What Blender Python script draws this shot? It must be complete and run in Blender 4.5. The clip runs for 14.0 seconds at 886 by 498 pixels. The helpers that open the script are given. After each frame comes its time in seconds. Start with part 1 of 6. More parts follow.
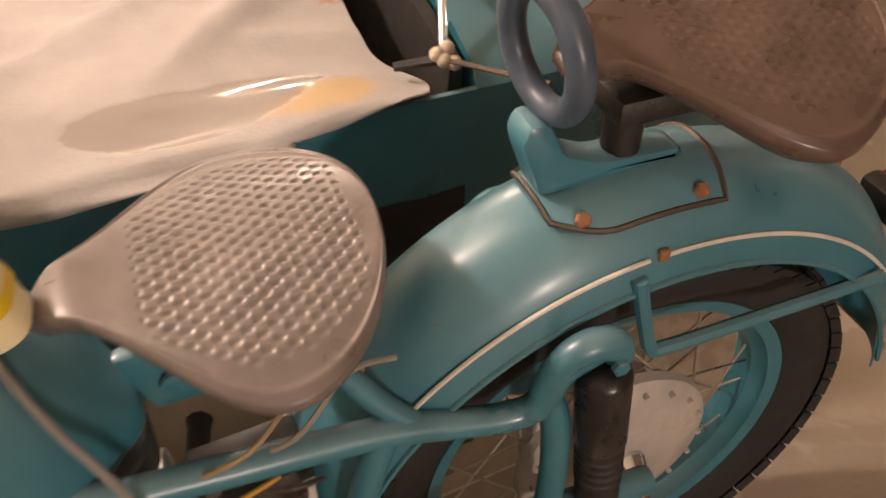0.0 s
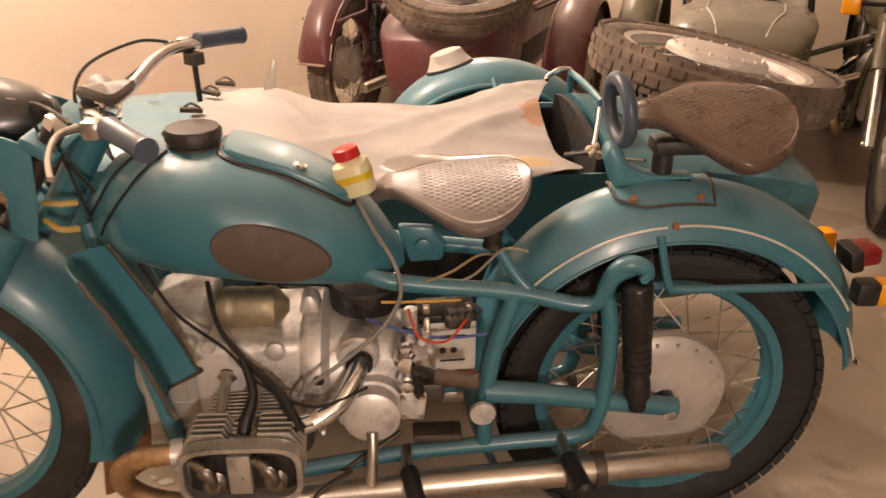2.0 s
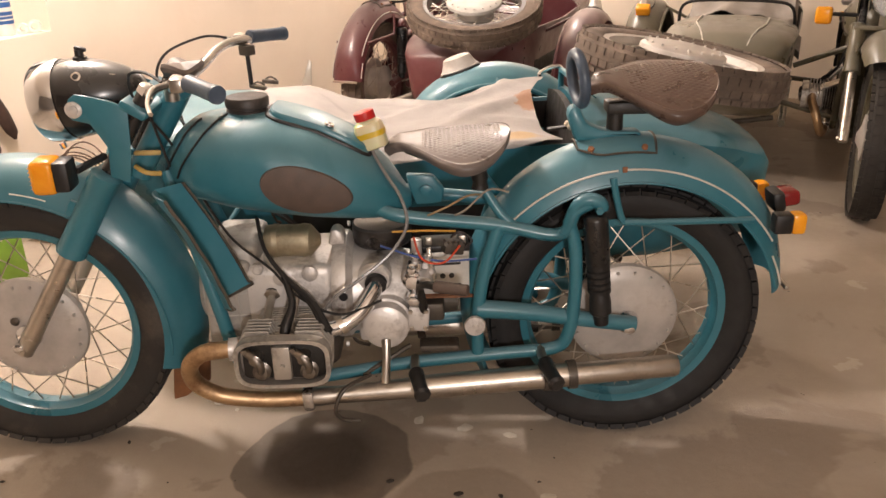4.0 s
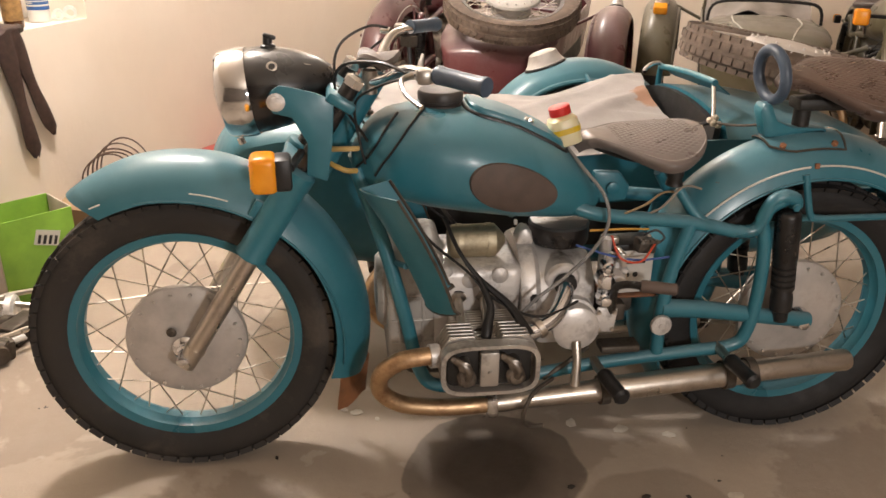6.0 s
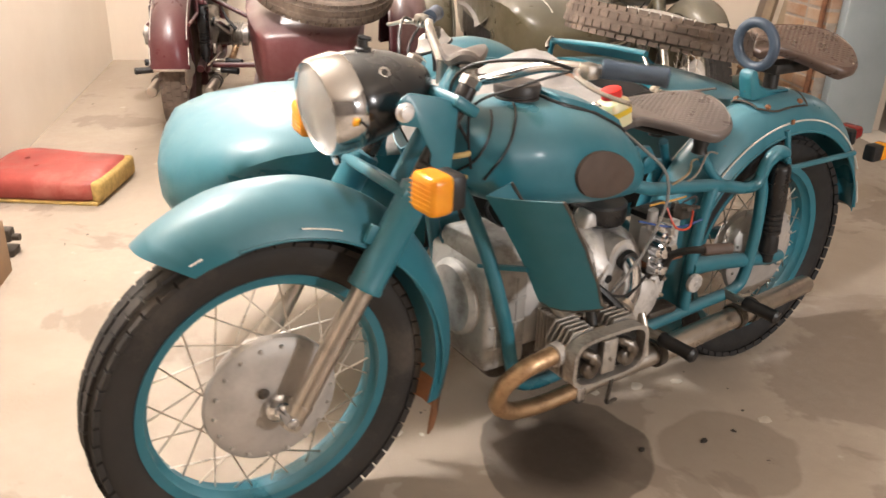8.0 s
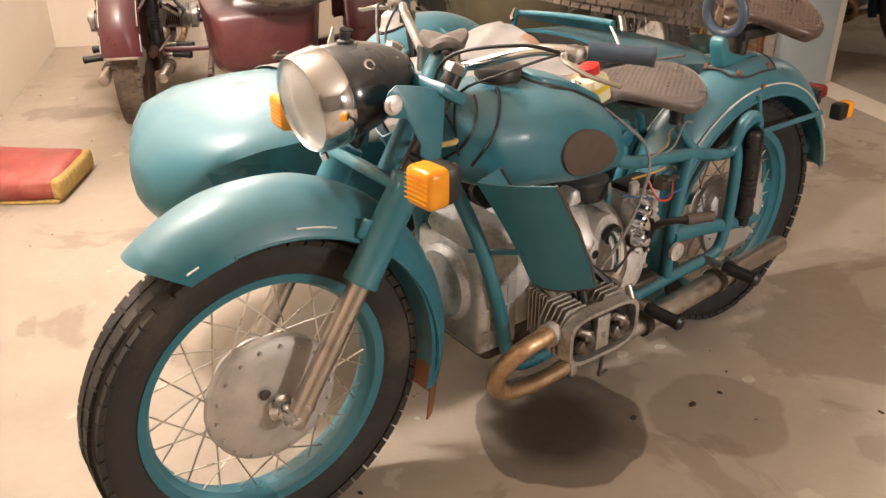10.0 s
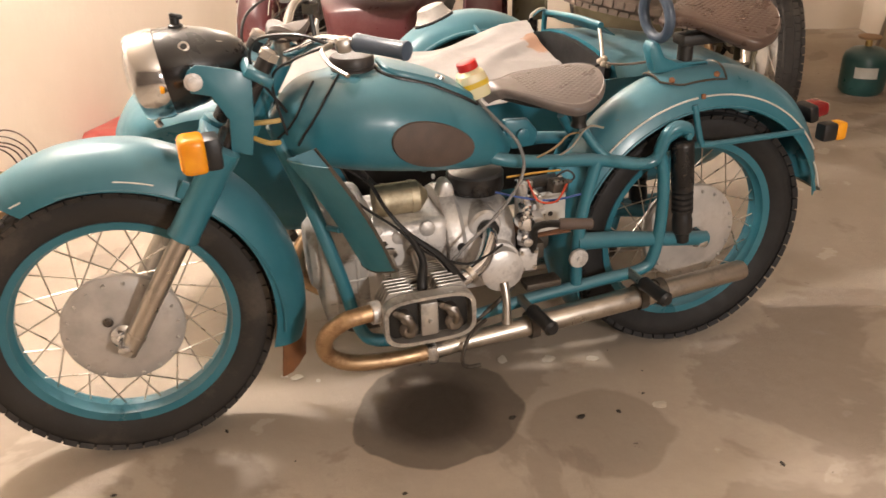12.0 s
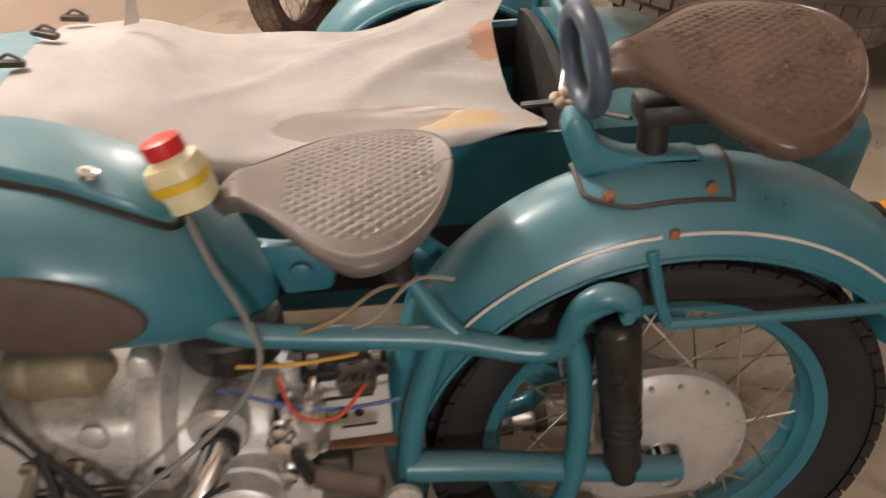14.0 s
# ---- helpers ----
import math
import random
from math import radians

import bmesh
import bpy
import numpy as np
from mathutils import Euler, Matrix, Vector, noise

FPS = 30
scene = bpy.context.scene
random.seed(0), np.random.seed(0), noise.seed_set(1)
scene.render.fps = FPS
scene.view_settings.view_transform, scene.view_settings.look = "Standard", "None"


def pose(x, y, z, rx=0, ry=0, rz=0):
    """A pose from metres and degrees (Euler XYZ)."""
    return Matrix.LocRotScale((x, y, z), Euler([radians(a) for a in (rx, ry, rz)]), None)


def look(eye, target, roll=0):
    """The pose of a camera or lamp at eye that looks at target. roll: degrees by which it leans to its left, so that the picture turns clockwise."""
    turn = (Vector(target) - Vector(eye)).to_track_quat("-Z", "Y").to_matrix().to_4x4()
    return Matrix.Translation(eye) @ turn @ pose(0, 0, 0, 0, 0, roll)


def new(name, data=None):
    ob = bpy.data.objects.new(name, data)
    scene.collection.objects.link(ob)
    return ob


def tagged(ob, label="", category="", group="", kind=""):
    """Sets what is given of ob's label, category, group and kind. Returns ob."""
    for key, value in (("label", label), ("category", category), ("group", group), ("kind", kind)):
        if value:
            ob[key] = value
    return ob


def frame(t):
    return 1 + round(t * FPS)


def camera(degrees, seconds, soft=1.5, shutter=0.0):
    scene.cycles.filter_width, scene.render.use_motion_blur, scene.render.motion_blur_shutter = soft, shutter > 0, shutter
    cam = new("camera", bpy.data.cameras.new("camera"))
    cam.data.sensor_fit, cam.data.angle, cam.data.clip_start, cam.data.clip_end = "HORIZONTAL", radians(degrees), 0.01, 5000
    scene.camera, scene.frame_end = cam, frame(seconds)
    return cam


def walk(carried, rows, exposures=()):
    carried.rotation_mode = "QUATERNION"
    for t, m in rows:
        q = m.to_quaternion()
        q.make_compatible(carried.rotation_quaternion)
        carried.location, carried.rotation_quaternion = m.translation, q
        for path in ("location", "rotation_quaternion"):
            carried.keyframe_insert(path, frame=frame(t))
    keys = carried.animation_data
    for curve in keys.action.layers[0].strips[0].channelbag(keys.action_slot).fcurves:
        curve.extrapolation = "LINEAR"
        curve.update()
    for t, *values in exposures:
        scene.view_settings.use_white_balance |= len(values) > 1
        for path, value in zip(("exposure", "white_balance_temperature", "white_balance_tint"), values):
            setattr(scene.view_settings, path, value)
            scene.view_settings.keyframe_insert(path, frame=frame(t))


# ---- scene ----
cam = camera(56.5, 14.0, shutter=0.35)
PATH = [
    (0, (1.072, -0.559, 1.31), (1.597, 0.822, -0.038), -0.3),
    (0.5, (0.98, -0.834, 1.343), (1.376, 0.777, 0.226), 0.9),
    (1, (0.951, -1.082, 1.375), (1.192, 0.619, 0.352), 1.7),
    (1.5, (0.987, -1.306, 1.38), (1.127, 0.44, 0.414), 1.7),
    (2, (0.97, -1.464, 1.395), (1.07, 0.333, 0.523), 0.2),
    (2.2, (0.991, -1.525, 1.448), (1.034, 0.252, 0.53), -0.6),
    (4.3, (1.04, -1.955, 1.356), (1.034, -0.103, 0.602), -1.7),
    (4.5, (0.957, -1.957, 1.361), (0.925, -0.098, 0.625), -1.8),
    (5, (0.66, -1.961, 1.367), (0.645, -0.09, 0.661), -1.4),
    (5.5, (0.496, -1.92, 1.361), (0.605, -0.067, 0.617), -0.0),
    (6, (0.368, -1.824, 1.343), (0.605, -0.002, 0.552), 0.7),
    (6.5, (0.107, -1.804, 1.355), (0.513, -0.012, 0.565), 0.1),
    (7, (-0.105, -1.704, 1.345), (0.533, 0.004, 0.523), 0.8),
    (7.5, (-0.273, -1.541, 1.348), (0.552, 0.07, 0.498), 2.5),
    (8, (-0.502, -1.394, 1.349), (0.5, 0.123, 0.516), 2.1),
    (8.2, (-0.582, -1.318, 1.35), (0.473, 0.166, 0.521), 2.0),
    (10.3, (-0.532, -1.341, 1.39), (0.523, 0.091, 0.475), -0.3),
    (10.5, (-0.445, -1.426, 1.387), (0.561, 0.033, 0.461), -1.3),
    (11, (-0.225, -1.548, 1.379), (0.631, 0.007, 0.458), -3.7),
    (11.5, (0.02, -1.72, 1.385), (0.7, -0.069, 0.484), -3.7),
    (12, (0.258, -1.874, 1.381), (0.752, -0.154, 0.487), -2.1),
    (12.5, (0.521, -1.798, 1.36), (0.951, -0.069, 0.452), -0.6),
    (13, (0.751, -1.573, 1.333), (1.068, 0.175, 0.415), -0.2),
    (13.5, (0.932, -1.224, 1.323), (1.091, 0.507, 0.334), -1.0),
    (14, (1.164, -0.922, 1.313), (1.231, 0.752, 0.22), -2.8),
]
walk(cam, [(t, look(eye, target, roll)) for t, eye, target, roll in PATH],
     ((0.0, -0.10, 8000, 23), (1.5, -0.12, 8500, 25), (2.2, -0.05, 8400, 25), (3.6, 0.0, 7200, 18), (4.5, 0.05, 6900, 15), (5.0, -0.22, 6950, 14), (5.5, -0.32, 6950, 14), (6.4, 0.05, 6500, 11), (7.0, 0.1, 6500, 11), (8.0, 0.35, 6300, 10), (10.3, 0.2, 6850, 13), (12.0, 0.28, 6850, 13), (13.5, 0.15, 6450, 11), (14.0, -0.15, 6550, 12)))

# ---- world and light ----
world = bpy.data.worlds.new("world")
scene.world = world
world.use_nodes = True
world.node_tree.nodes["Background"].inputs[0].default_value = (0.9, 0.75, 0.6, 1)
world.node_tree.nodes["Background"].inputs[1].default_value = 0.008


def bulb(name, place, watts, radius, colour):
    """A point lamp of that strength and size, itself out of view."""
    lamp = bpy.data.lights.new(name, "POINT")
    lamp.energy, lamp.shadow_soft_size, lamp.color = watts, radius, colour
    ob = new(name, lamp)
    ob.location = place
    return ob


WARM = (1.0, 0.955, 0.925)
bulb("unseen_ceiling_bulb", (-0.25, 1.00, 2.47), 180, 0.10, WARM)
# Unseen fill lamp, added behind the viewpoint to brighten the near side.
bulb("near_fill", (1.35, -3.0, 1.38), 140, 0.12, WARM)
# Second bulb is unseen, added as fill for the far wall.
bulb("unseen_ceiling_bulb", (1.25, 3.6, 2.5), 95, 0.12, WARM)
bulb("next_bay_bulb", (6.6, 0.2, 2.4), 16, 0.12, (0.92, 0.96, 1.0))

# ---- materials ----


class Nodes:
    """Short forms for wiring one material."""

    def __init__(self, name, rough=0.5, metal=0.0):
        self.mat = bpy.data.materials.new(name)
        self.mat.use_nodes = True
        self.tree = self.mat.node_tree
        self.b = self.tree.nodes["Principled BSDF"]
        self.b.inputs["Roughness"].default_value = rough
        self.b.inputs["Metallic"].default_value = metal
        self.co = self.tree.nodes.new("ShaderNodeTexCoord").outputs["Object"]

    def add(self, kind, **at):
        n = self.tree.nodes.new(kind)
        for k, v in at.items():
            n.inputs[k].default_value = v
        return n

    def link(self, a, b):
        self.tree.links.new(a, b)

    def noise(self, scale, detail=4.0, rough=0.6, distort=0.0):
        n = self.add("ShaderNodeTexNoise", Scale=scale, Detail=detail, Roughness=rough, Distortion=distort)
        self.link(self.co, n.inputs["Vector"])
        return n.outputs[0]

    def ramp(self, fac, a, b, lo=0.0, hi=1.0):
        n = self.add("ShaderNodeMapRange")
        n.inputs[1].default_value, n.inputs[2].default_value = a, b
        n.inputs[3].default_value, n.inputs[4].default_value = lo, hi
        self.link(fac, n.inputs[0])
        return n.outputs[0]

    def mix(self, fac, a, b):
        n = self.tree.nodes.new("ShaderNodeMix")
        n.data_type = "RGBA"
        for slot, v in ((0, fac), (6, a), (7, b)):
            if isinstance(v, (tuple, float, int)):
                n.inputs[slot].default_value = (*v, 1) if isinstance(v, tuple) else v
            else:
                self.link(v, n.inputs[slot])
        return n.outputs[2]

    def math(self, op, a, b=0.0):
        n = self.tree.nodes.new("ShaderNodeMath")
        n.operation = op
        for slot, v in ((0, a), (1, b)):
            if isinstance(v, (float, int)):
                n.inputs[slot].default_value = v
            else:
                self.link(v, n.inputs[slot])
        return n.outputs[0]

    def colour(self, c):
        if isinstance(c, tuple):
            self.b.inputs["Base Color"].default_value = (*c, 1)
        else:
            self.link(c, self.b.inputs["Base Color"])

    def bump(self, height, strength=0.3, distance=0.002):
        n = self.add("ShaderNodeBump", Strength=strength, Distance=distance)
        self.link(height, n.inputs["Height"])
        self.link(n.outputs[0], self.b.inputs["Normal"])

    def rough(self, value):
        self.link(value, self.b.inputs["Roughness"])


def paint(name, c, worn=0.5, rust=(0.17, 0.07, 0.03), rough=0.34, chip=0.70, dust_toplight=0.42, fresh=0.0):
    """Old brushed-on enamel: uneven tone, upward faces painted paler with dusty top light, chips down to rust."""
    m = Nodes(name)
    big, fine = m.noise(3.5, 5), m.noise(60, 3)
    dull = tuple(0.8 * v + 0.035 for v in c)
    deep = tuple(0.8 * v for v in c)
    tone = m.mix(m.ramp(big, 0.3, 0.7), deep, c)
    tone = m.mix(m.ramp(m.noise(14, 6, 0.7), 0.45, 0.8, 0, worn), tone, dull)
    # Upward faces mixed paler: dusty film plus overhead light put into the colour.
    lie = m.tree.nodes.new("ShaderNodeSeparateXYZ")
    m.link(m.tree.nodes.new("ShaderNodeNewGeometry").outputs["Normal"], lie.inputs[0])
    top_pale = m.math("MULTIPLY", m.ramp(lie.outputs[2], 0.25, 1.0, 0, dust_toplight), m.ramp(m.noise(5, 6, 0.65), 0.25, 0.75, 0.55, 1.0))
    tone = m.mix(top_pale, tone, tuple(0.45 * v + 0.21 * w for v, w in zip(c, (0.98, 1.0, 1.0))))
    if fresh:
        brushed = m.ramp(m.noise(2.6, 3, 0.45, 0.6), 0.60, 0.625, 0, fresh)
        tone = m.mix(brushed, tone, tuple(0.62 * v for v in c))
    chips = m.ramp(m.noise(26, 8, 0.75), chip, chip + 0.02)
    m.colour(m.mix(chips, tone, rust))
    gloss = m.ramp(m.noise(9, 5), 0.3, 0.75, rough - 0.1, rough + 0.16)
    if fresh:
        gloss = m.math("SUBTRACT", gloss, m.math("MULTIPLY", brushed, 0.16))
    m.rough(gloss)
    m.b.inputs["Coat Weight"].default_value = 0.2
    m.b.inputs["Coat Roughness"].default_value = 0.2
    m.bump(m.math("ADD", m.noise(7, 3), m.math("MULTIPLY", fine, 0.12)), 0.25, 0.004)
    return m.mat


def metal(name, c, rough, worn=(0.10, 0.06, 0.035), amount=0.5, lo=0.55, bump=0.2, metallic=1.0):
    """Bare metal with grime or tarnish in patches."""
    m = Nodes(name, rough, metallic)
    patch = m.ramp(m.noise(11, 8, 0.7), lo, lo + 0.2, 0, amount)
    m.colour(m.mix(patch, c, worn))
    m.rough(m.math("ADD", m.ramp(m.noise(30, 4), 0.3, 0.7, rough - 0.08, rough + 0.12), m.math("MULTIPLY", patch, 0.35)))
    m.bump(m.noise(45, 5), bump, 0.003)
    return m.mat


def plain(name, c, rough=0.5, vary=0.25, scale=18.0, bump=0.15, metallic=0.0, dust_toplight=None, dust_at=0.55):
    """Rubber, plastic, cloth, card: one colour with grain, and dusty patches where given."""
    m = Nodes(name, rough, metallic)
    tone = m.mix(m.ramp(m.noise(scale, 6), 0.3, 0.7), tuple(v * (1 - vary) for v in c), tuple(min(1, v * (1 + vary)) for v in c))
    if dust_toplight:
        tone = m.mix(m.ramp(m.noise(scale * 0.5, 8, 0.7), dust_at, dust_at + 0.22), tone, dust_toplight)
    m.colour(tone)
    m.rough(m.ramp(m.noise(scale * 2, 3), 0.3, 0.7, max(0.05, rough - 0.1), min(1, rough + 0.1)))
    m.bump(m.noise(scale * 6, 4), bump, 0.002)
    return m.mat


TEAL = paint("teal_enamel", (0.024, 0.168, 0.222), 0.35, dust_toplight=0.45, rough=0.40, fresh=0.7)
MAROON = paint("maroon_enamel", (0.115, 0.026, 0.030), 0.6, chip=0.67, dust_toplight=0.75)
OLIVE = paint("olive_enamel", (0.115, 0.098, 0.058), 0.5, dust_toplight=0.5)
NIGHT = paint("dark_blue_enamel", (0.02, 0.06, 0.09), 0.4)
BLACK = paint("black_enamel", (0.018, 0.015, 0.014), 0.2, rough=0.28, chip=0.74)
CHROME = metal("old_chrome", (0.74, 0.745, 0.76), 0.10, amount=0.35, lo=0.6, bump=0.05)
DULL_STEEL = metal("dull_lever_steel", (0.40, 0.37, 0.33), 0.32, amount=0.6)
STEEL = metal("steel_tube", (0.55, 0.50, 0.44), 0.34, amount=0.5, bump=0.1)
ALLOY = metal("cast_alloy", (0.68, 0.655, 0.63), 0.45, (0.10, 0.075, 0.058), 0.8, 0.50, 0.6, 0.55)
GRIMY_ALLOY = metal("grimy_alloy", (0.50, 0.47, 0.43), 0.38, (0.085, 0.06, 0.042), 0.8, 0.50, 0.4, 0.75)
CASE = metal("grey_casting", (0.44, 0.42, 0.39), 0.5, (0.12, 0.095, 0.075), 0.7, 0.48, 0.5, 0.4)
GREY_PAINT = plain("silver_paint", (0.50, 0.465, 0.43), 0.5, 0.2, 14, 0.2, 0.3, dust_toplight=(0.30, 0.25, 0.21))
GRIME = metal("oily_iron", (0.10, 0.085, 0.07), 0.5, (0.05, 0.03, 0.02), 0.7, 0.5, 0.5, 0.6)
RUSTY = plain("rusty_iron", (0.20, 0.085, 0.04), 0.75, 0.45, 22, 0.5)
HEADER = metal("burnt_exhaust", (0.58, 0.40, 0.24), 0.4, (0.22, 0.10, 0.05), 0.8, 0.48, 0.25)
RUBBER = plain("tyre_rubber", (0.026, 0.022, 0.019), 0.75, 0.3, 9, 0.4, dust_toplight=(0.095, 0.076, 0.060), dust_at=0.53)
DUSTY_RUBBER = plain("dusty_tyre_rubber", (0.12, 0.088, 0.068), 0.9, 0.3, 12, 0.4, dust_toplight=(0.225, 0.172, 0.137), dust_at=0.50)
SADDLE = plain("saddle_rubber", (0.13, 0.108, 0.098), 0.34, 0.2, 9, 0.15, dust_toplight=(0.20, 0.17, 0.153), dust_at=0.55)
SADDLE_DARK = plain("brown_saddle_rubber", (0.085, 0.054, 0.042), 0.31, 0.3, 9, 0.2, dust_toplight=(0.155, 0.105, 0.082), dust_at=0.56)
# Near-black that puts the open cockpit's shade into the colour.
COCKPIT_SHADE = plain("cockpit_shade_black", (0.018, 0.016, 0.015), 0.6, 0.3, 14, 0.3)
OIL_BLACK = plain("oily_black_casting", (0.012, 0.010, 0.008), 0.5, 0.4, 30, 0.5)
GRIP = plain("blue_grip_rubber", (0.05, 0.072, 0.105), 0.4, 0.2, 20, 0.2)
SHOCK = plain("black_shock_enamel", (0.010, 0.009, 0.009), 0.32, 0.3, 20, 0.1)
CABLE = plain("black_cable", (0.012, 0.011, 0.011), 0.45, 0.2, 30, 0.1)
AMBER = Nodes("amber_lens", 0.25)
AMBER.colour(AMBER.mix(AMBER.ramp(AMBER.noise(20), 0.3, 0.7), (0.75, 0.27, 0.012), (0.85, 0.36, 0.02)))
AMBER.b.inputs["Subsurface Weight"].default_value = 0.15
AMBER = AMBER.mat
RED_LENS = plain("red_lens", (0.22, 0.015, 0.015), 0.2, 0.15)
LEATHER = plain("rusty_leather_flap", (0.22, 0.09, 0.035), 0.7, 0.4, 12, 0.4)
BADGE = plain("brown_badge_rubber", (0.085, 0.058, 0.046), 0.6, 0.2, 30, 0.3)
WHITE_LINE = plain("cream_stripe", (0.55, 0.53, 0.48), 0.5, 0.15)
GLASS = Nodes("clear_glass", 0.03)
GLASS.colour((0.9, 0.9, 0.88))
GLASS.b.inputs["Alpha"].default_value = 0.16
GLASS = GLASS.mat

# ---- mesh helpers ----


def part(name, bm, material, parent=None, label="", smooth=38):
    """Links a bmesh as one mesh object, under a thing or a part."""
    mesh = bpy.data.meshes.new(name)
    bm.to_mesh(mesh)
    bm.free()
    mesh.materials.append(material)
    if smooth:
        mesh.polygons.foreach_set("use_smooth", [True] * len(mesh.polygons))
        mesh.set_sharp_from_angle(angle=radians(smooth))
    ob = new(name, mesh)
    ob.parent = parent
    if label:
        ob["label"] = label
    return ob


def thing(name, m, label, category, group="", kind=""):
    """An Empty at the base of a thing that has parts."""
    ob = new(name)
    ob.matrix_basis = m
    ob.empty_display_size = 0.1
    return tagged(ob, label, category, group, kind)


def single(name, bm, material, m, label, category, group="", kind="", smooth=38):
    """A thing that is one mesh."""
    ob = part(name, bm, material, None, "", smooth)
    ob.matrix_basis = m
    return tagged(ob, label, category, group, kind)


def curve(pts, steps=5, closed=False):
    """Points along a smooth line through pts."""
    p = [Vector(v) for v in pts]
    if steps < 2 or len(p) < 3 and not closed:
        return p
    n, out = len(p), []
    for i in range(n if closed else n - 1):
        a, b, c, d = (p[(i + k) % n] if closed else p[min(max(i + k, 0), n - 1)] for k in (-1, 0, 1, 2))
        for s in range(steps):
            t = s / steps
            out.append(0.5 * (2 * b + (c - a) * t + (2 * a - 5 * b + 4 * c - d) * t * t + (3 * b - a - 3 * c + d) * t ** 3))
    return out if closed else out + [p[-1]]


def skin(bm, rings, caps=True, closed=False):
    """Faces between rings of vertices."""
    rows = [[bm.verts.new(v) for v in ring] for ring in rings]
    n = len(rows[0])
    for i in range(len(rows) if closed else len(rows) - 1):
        a, b = rows[i], rows[(i + 1) % len(rows)]
        for j in range(n):
            bm.faces.new((a[j], a[(j + 1) % n], b[(j + 1) % n], b[j]))
    if caps and not closed:
        bm.faces.new(rows[0][::-1]), bm.faces.new(rows[-1])
    return bm


def tube(pts, r, n=10, steps=5, closed=False, bm=None):
    """A bent pipe; r is one radius or one for each point."""
    bm = bm or bmesh.new()
    line = curve(pts, steps, closed)
    m = len(line)
    radii = [r] * m if isinstance(r, (int, float)) else [float(q) for q in np.interp(np.linspace(0, len(pts) - 1, m), range(len(pts)), r)]
    rings, side = [], None
    for i, p in enumerate(line):
        ahead = (line[(i + 1) % m] - line[i - 1]) if closed or 0 < i < m - 1 else (line[1] - line[0] if i == 0 else line[-1] - line[-2])
        ahead.normalize()
        if side is None:
            side = ahead.orthogonal().normalized()
        side = (side - ahead * side.dot(ahead)).normalized()
        up = ahead.cross(side)
        rings.append([p + radii[i] * (math.cos(a) * side + math.sin(a) * up) for a in (2 * math.pi * k / n for k in range(n))])
    skin(bm, rings, True, closed)
    bmesh.ops.recalc_face_normals(bm, faces=bm.faces)
    return bm


def lathe(profile, m=Matrix(), n=24, bm=None, closed=False):
    """Turns (radius, height) pairs about the z axis of m."""
    bm = bm or bmesh.new()
    rings = [[m @ Vector((max(r, 1e-4) * math.cos(a), max(r, 1e-4) * math.sin(a), h)) for a in (2 * math.pi * k / n for k in range(n))] for r, h in profile]
    skin(bm, rings, True, closed)
    bmesh.ops.recalc_face_normals(bm, faces=bm.faces)
    return bm


def box(size, m=Matrix(), bevel=0.0, bm=None, segs=2):
    """A box of that size about m's origin, its edges rounded."""
    bm = bm or bmesh.new()
    own = bmesh.new()
    bmesh.ops.create_cube(own, size=1, matrix=Matrix.Diagonal((*size, 1)))
    if bevel:
        bmesh.ops.bevel(own, geom=own.edges[:], offset=bevel, segments=segs, affect="EDGES", profile=0.5)
    own.transform(m)
    tmp = bpy.data.meshes.new("tmp")
    own.to_mesh(tmp)
    own.free()
    bm.from_mesh(tmp)
    bpy.data.meshes.remove(tmp)
    return bm


def plate(outline, thick, m=Matrix(), bevel=0.0, bm=None):
    """A flat sheet with that outline (x, z), thick along y."""
    own = bmesh.new()
    f = own.faces.new([own.verts.new((x, -thick / 2, z)) for x, z in outline])
    out = bmesh.ops.extrude_face_region(own, geom=[f])
    bmesh.ops.translate(own, verts=[v for v in out["geom"] if isinstance(v, bmesh.types.BMVert)], vec=(0, thick, 0))
    bmesh.ops.recalc_face_normals(own, faces=own.faces)
    if bevel:
        bmesh.ops.bevel(own, geom=own.edges[:], offset=bevel, segments=2, affect="EDGES", profile=0.5)
    own.transform(m)
    if bm is None:
        return own
    tmp = bpy.data.meshes.new("tmp")
    own.to_mesh(tmp)
    own.free()
    bm.from_mesh(tmp)
    bpy.data.meshes.remove(tmp)
    return bm


def axis(a, b):
    """A frame at a whose z axis points to b."""
    a, b = Vector(a), Vector(b)
    return Matrix.Translation(a) @ (b - a).to_track_quat("Z", "Y").to_matrix().to_4x4()


def rod(a, b, r, n=10, bm=None, r2=None):
    """A straight round bar."""
    d = (Vector(b) - Vector(a)).length
    return lathe([(r, 0), (r2 or r, d)], axis(a, b), n, bm)


def bolt(p, ahead, r=0.008, bm=None):
    """A six-sided bolt head."""
    p = Vector(p)
    return lathe([(r, 0), (r, 0.006), (r * 0.8, 0.008)], axis(p, p + Vector(ahead)), 6, bm)


def sheet(grid, thick, bm=None):
    """A curved sheet from rows of points, given thickness."""
    bm = bm or bmesh.new()
    rows = [[bm.verts.new(v) for v in row] for row in grid]
    for a, b in zip(rows, rows[1:]):
        for j in range(len(a) - 1):
            bm.faces.new((a[j], a[j + 1], b[j + 1], b[j]))
    bmesh.ops.recalc_face_normals(bm, faces=bm.faces)
    bmesh.ops.solidify(bm, geom=bm.faces[:], thickness=thick)
    return bm


SIDE = Matrix.Rotation(radians(90), 4, "X")  # z axis of a lathe laid along -y

# ---- wheels ----
SPOKES = {}


